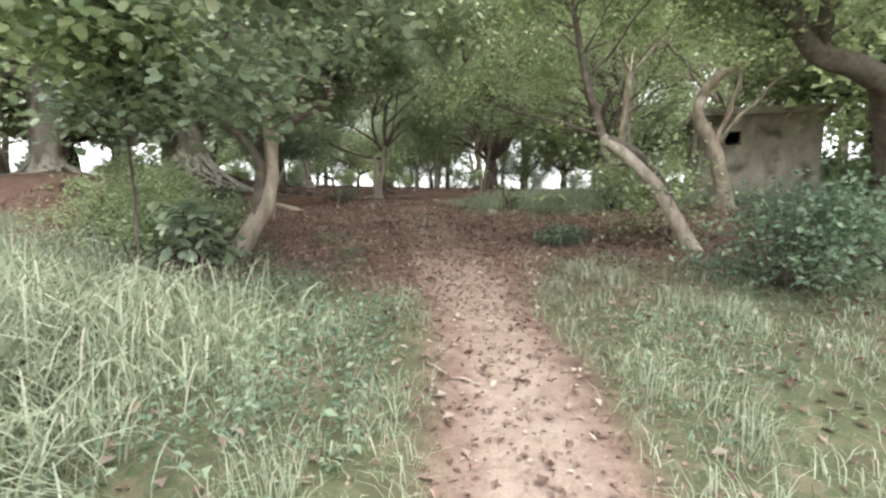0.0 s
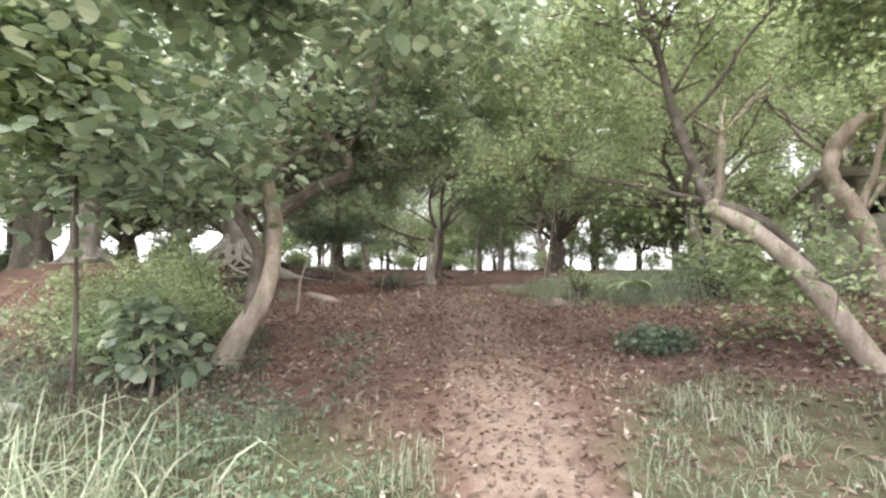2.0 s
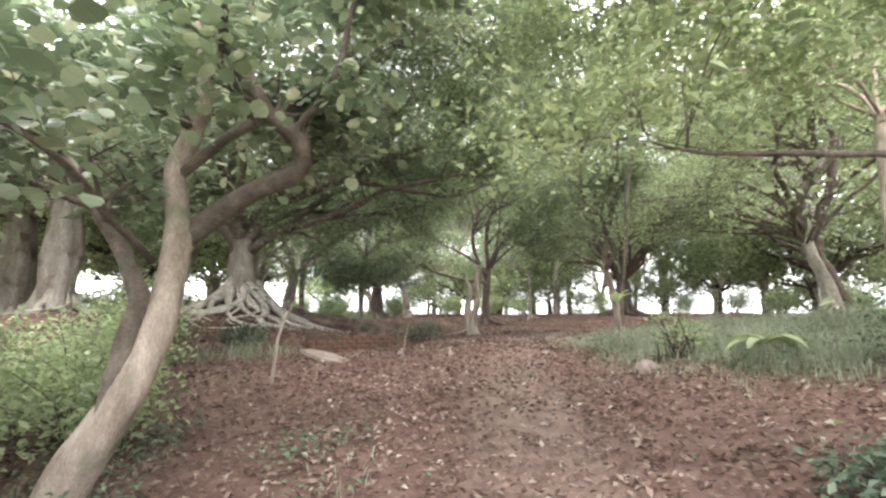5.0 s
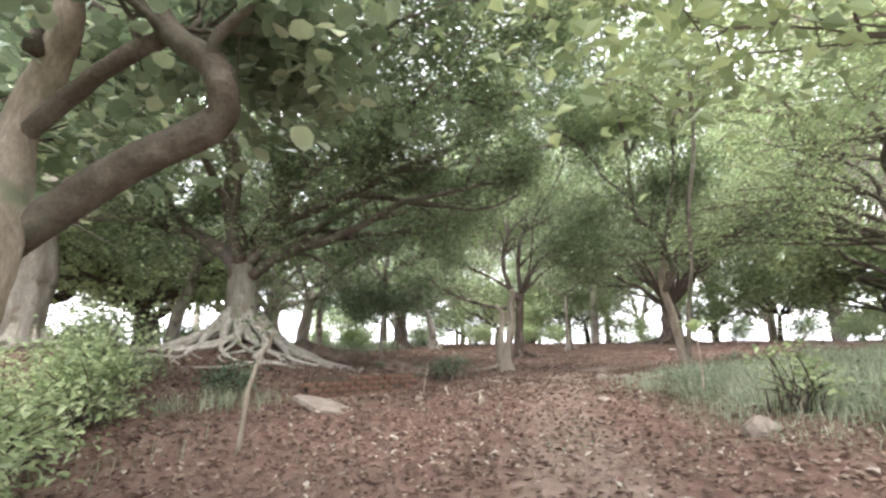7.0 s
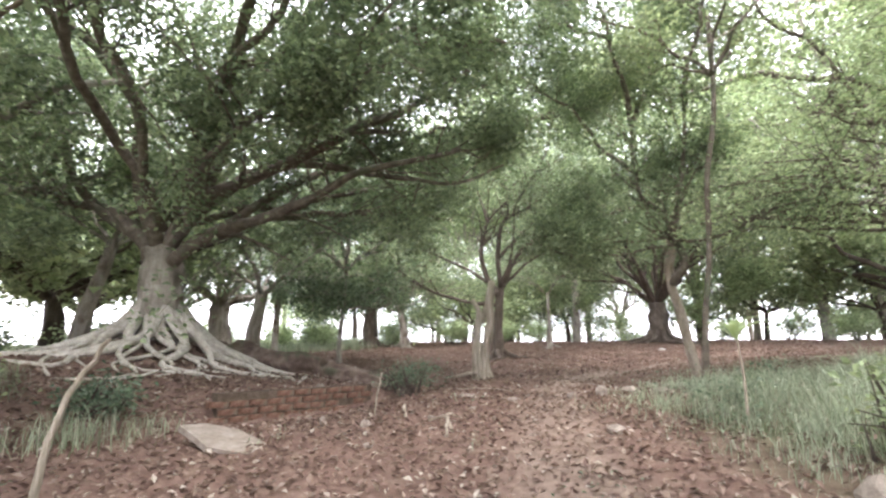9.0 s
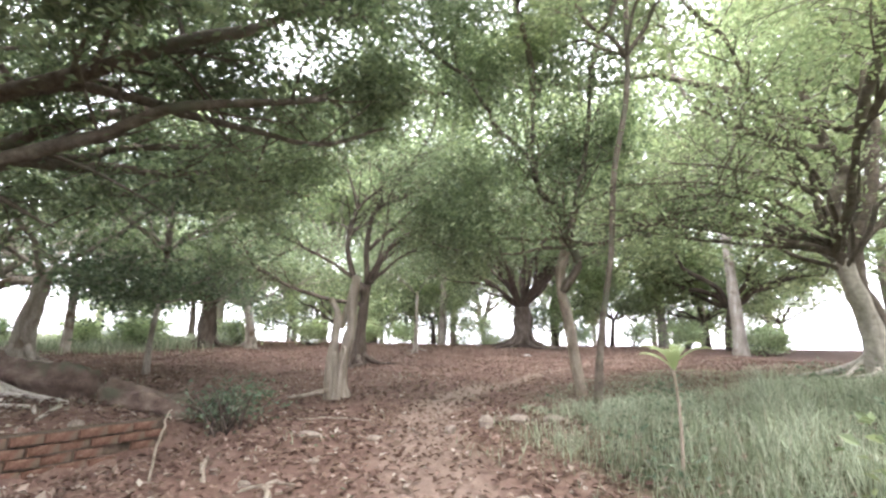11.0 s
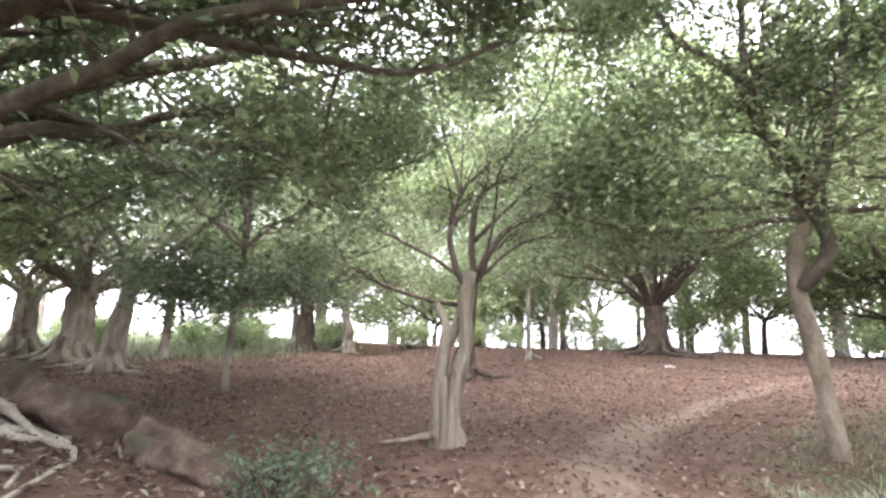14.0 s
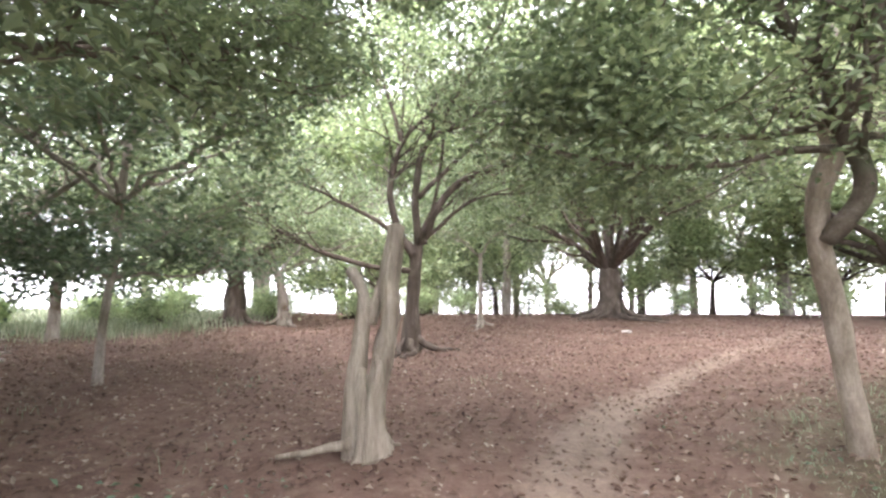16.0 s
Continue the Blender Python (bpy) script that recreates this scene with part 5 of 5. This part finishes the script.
def slab():
    bm = bmesh.new()
    rim = ((-0.5, 0.1), (-0.3, 0.3), (0.05, 0.32), (0.55, 0.05), (0.35, -0.22), (-0.05, -0.25), (-0.2, -0.12))
    f = bm.faces.new([bm.verts.new((x, y, 0)) for x, y in rim])
    top = bmesh.ops.extrude_face_region(bm, geom=[f])
    for v in top["geom"]:
        if isinstance(v, bmesh.types.BMVert):
            v.co.z += 0.06
    bmesh.ops.recalc_face_normals(bm, faces=bm.faces[:])
    bmesh.ops.bevel(bm, geom=bm.edges[:], offset=0.008, segments=1)
    ob = part("concrete_slab", bm, STONE)
    ob.matrix_world = pose(-4.3, 13.1, gz(-4.3, 13.1) + 0.02, 10, 12, 20)
    tagged(ob, "broken pale concrete slab lying before the brick wall", "slab")


slab()


def brick_wall():
    a, b = Vector((-4.15, 16.45, 1.5)), Vector((-5.25, 14.1, 1.5))
    d = (b - a).normalized()
    turn = math.degrees(math.atan2(d.y, d.x))
    t = tagged(new("brick_wall"), "low ruined red brick retaining wall with earth behind", "wall")
    t.matrix_world = pose(a.x, a.y, 1.27, 0, 0, turn)
    length = (b - a).length
    bm = bmesh.new()
    box(bm, 0.03, -0.14, -0.25, length, 0.03, 0.47)
    part("mortar_core", bm, MORTAR, t)
    bm = bmesh.new()
    bmesh.ops.create_cube(bm, size=1, matrix=Matrix.Diagonal((0.25, 0.12, 0.076, 1)))
    bmesh.ops.bevel(bm, geom=bm.edges[:], offset=0.008, segments=1)
    me_ = bpy.data.meshes.new("brick")
    bm.to_mesh(me_)
    bm.free()
    me_.materials.append(BRICK)
    rng = rnd(150)
    for row in range(-1, 6):
        for k in range(int(length / 0.272) + 1):
            x = 0.14 + k * 0.272 + (0.136 if row % 2 else 0)
            if x > length or (row == 5 and rng.uniform() < 0.4):
                continue
            br = new("brick", me_)
            br.parent = t
            br.matrix_basis = pose(x + rng.normal(0, 0.005), rng.normal(0, 0.011), -0.06 + row * 0.097 + rng.normal(0, 0.003), rng.normal(0, 1.5), rng.normal(0, 1.5), rng.normal(0, 2))


brick_wall()


def leaf_plant(x, y, h, n, size, seed, label, name="broadleaf_plant", lift=0.55, slim=0.2):
    """A stem with large drooping leaves at its top."""
    rng = rnd(seed)
    z = gz(x, y)
    t = thing(name, (0, 0, 0), label, "plant")
    put("stem", tube_mesh("stem", [tube(spline([(x, y, z - 0.03), (x + 0.02, y, z + h * 0.5), (x - 0.02, y, z + h)], 8), np.linspace(0.018, 0.01, 8), 6)]), BARK_TAN, t)
    for k in range(n):
        a = 2 * math.pi * k / n + rng.normal(0, 0.3)
        d, s = np.array([math.cos(a), math.sin(a), 0]), np.array([-math.sin(a), math.cos(a), 0])
        w = np.linspace(0, 1, 7)
        ln = size * rng.uniform(0.7, 1.1)
        mid = np.array([x, y, z + h * rng.uniform(0.8, 1.0)]) + d * ln * w[:, None] + np.array([0, 0, 1]) * (ln * (lift * w - 0.7 * w * w))[:, None]
        half = (slim * ln * np.sin(math.pi * np.clip(w * 0.92 + 0.06, 0, 1)))[:, None]
        v = np.stack([mid + s * half + np.array([0, 0, 0.05 * ln]) * (half > 0.01), mid, mid - s * half + np.array([0, 0, 0.05 * ln]) * (half > 0.01)], 1).reshape(-1, 3)
        i = np.arange(6) * 3
        f = np.concatenate([np.stack([i, i + 1, i + 4, i + 3], 1), np.stack([i + 1, i + 2, i + 5, i + 4], 1)])
        put("leaf", mesh_np("leaf", v, f), LEAF_LIGHT, t)


leaf_plant(1.0, 14.95, 1.12, 8, 0.34, 160, "tall weed with large pale leaves in the grass", lift=1.15, slim=0.17)
leaf_plant(2.6, 12.3, 0.35, 9, 0.55, 161, "young palm-like sprout with narrow arching leaves")

leaf_plant(-3.35, 6.45, 0.6, 12, 0.32, 162, "broad-leaved seedling with pale hanging leaves", "seedling")
leaf_plant(-3.75, 6.9, 0.75, 10, 0.3, 163, "broad-leaved seedling with pale hanging leaves", "seedling")
rock("stone", "large pale stone at the edge of the grass", 341, 1.19, 12.85, 0.36, 0.28, 0.26, STONE, 0.35, 20)
rock("plastic_bag", "crumpled white plastic bag lying in the grass", 342, -4.49, 5.97, 0.34, 0.22, 0.14, surface("white_plastic", [(0.3, (0.6, 0.6, 0.6)), (0.7, (0.8, 0.8, 0.78))], rough=0.4), 0.2, 30)
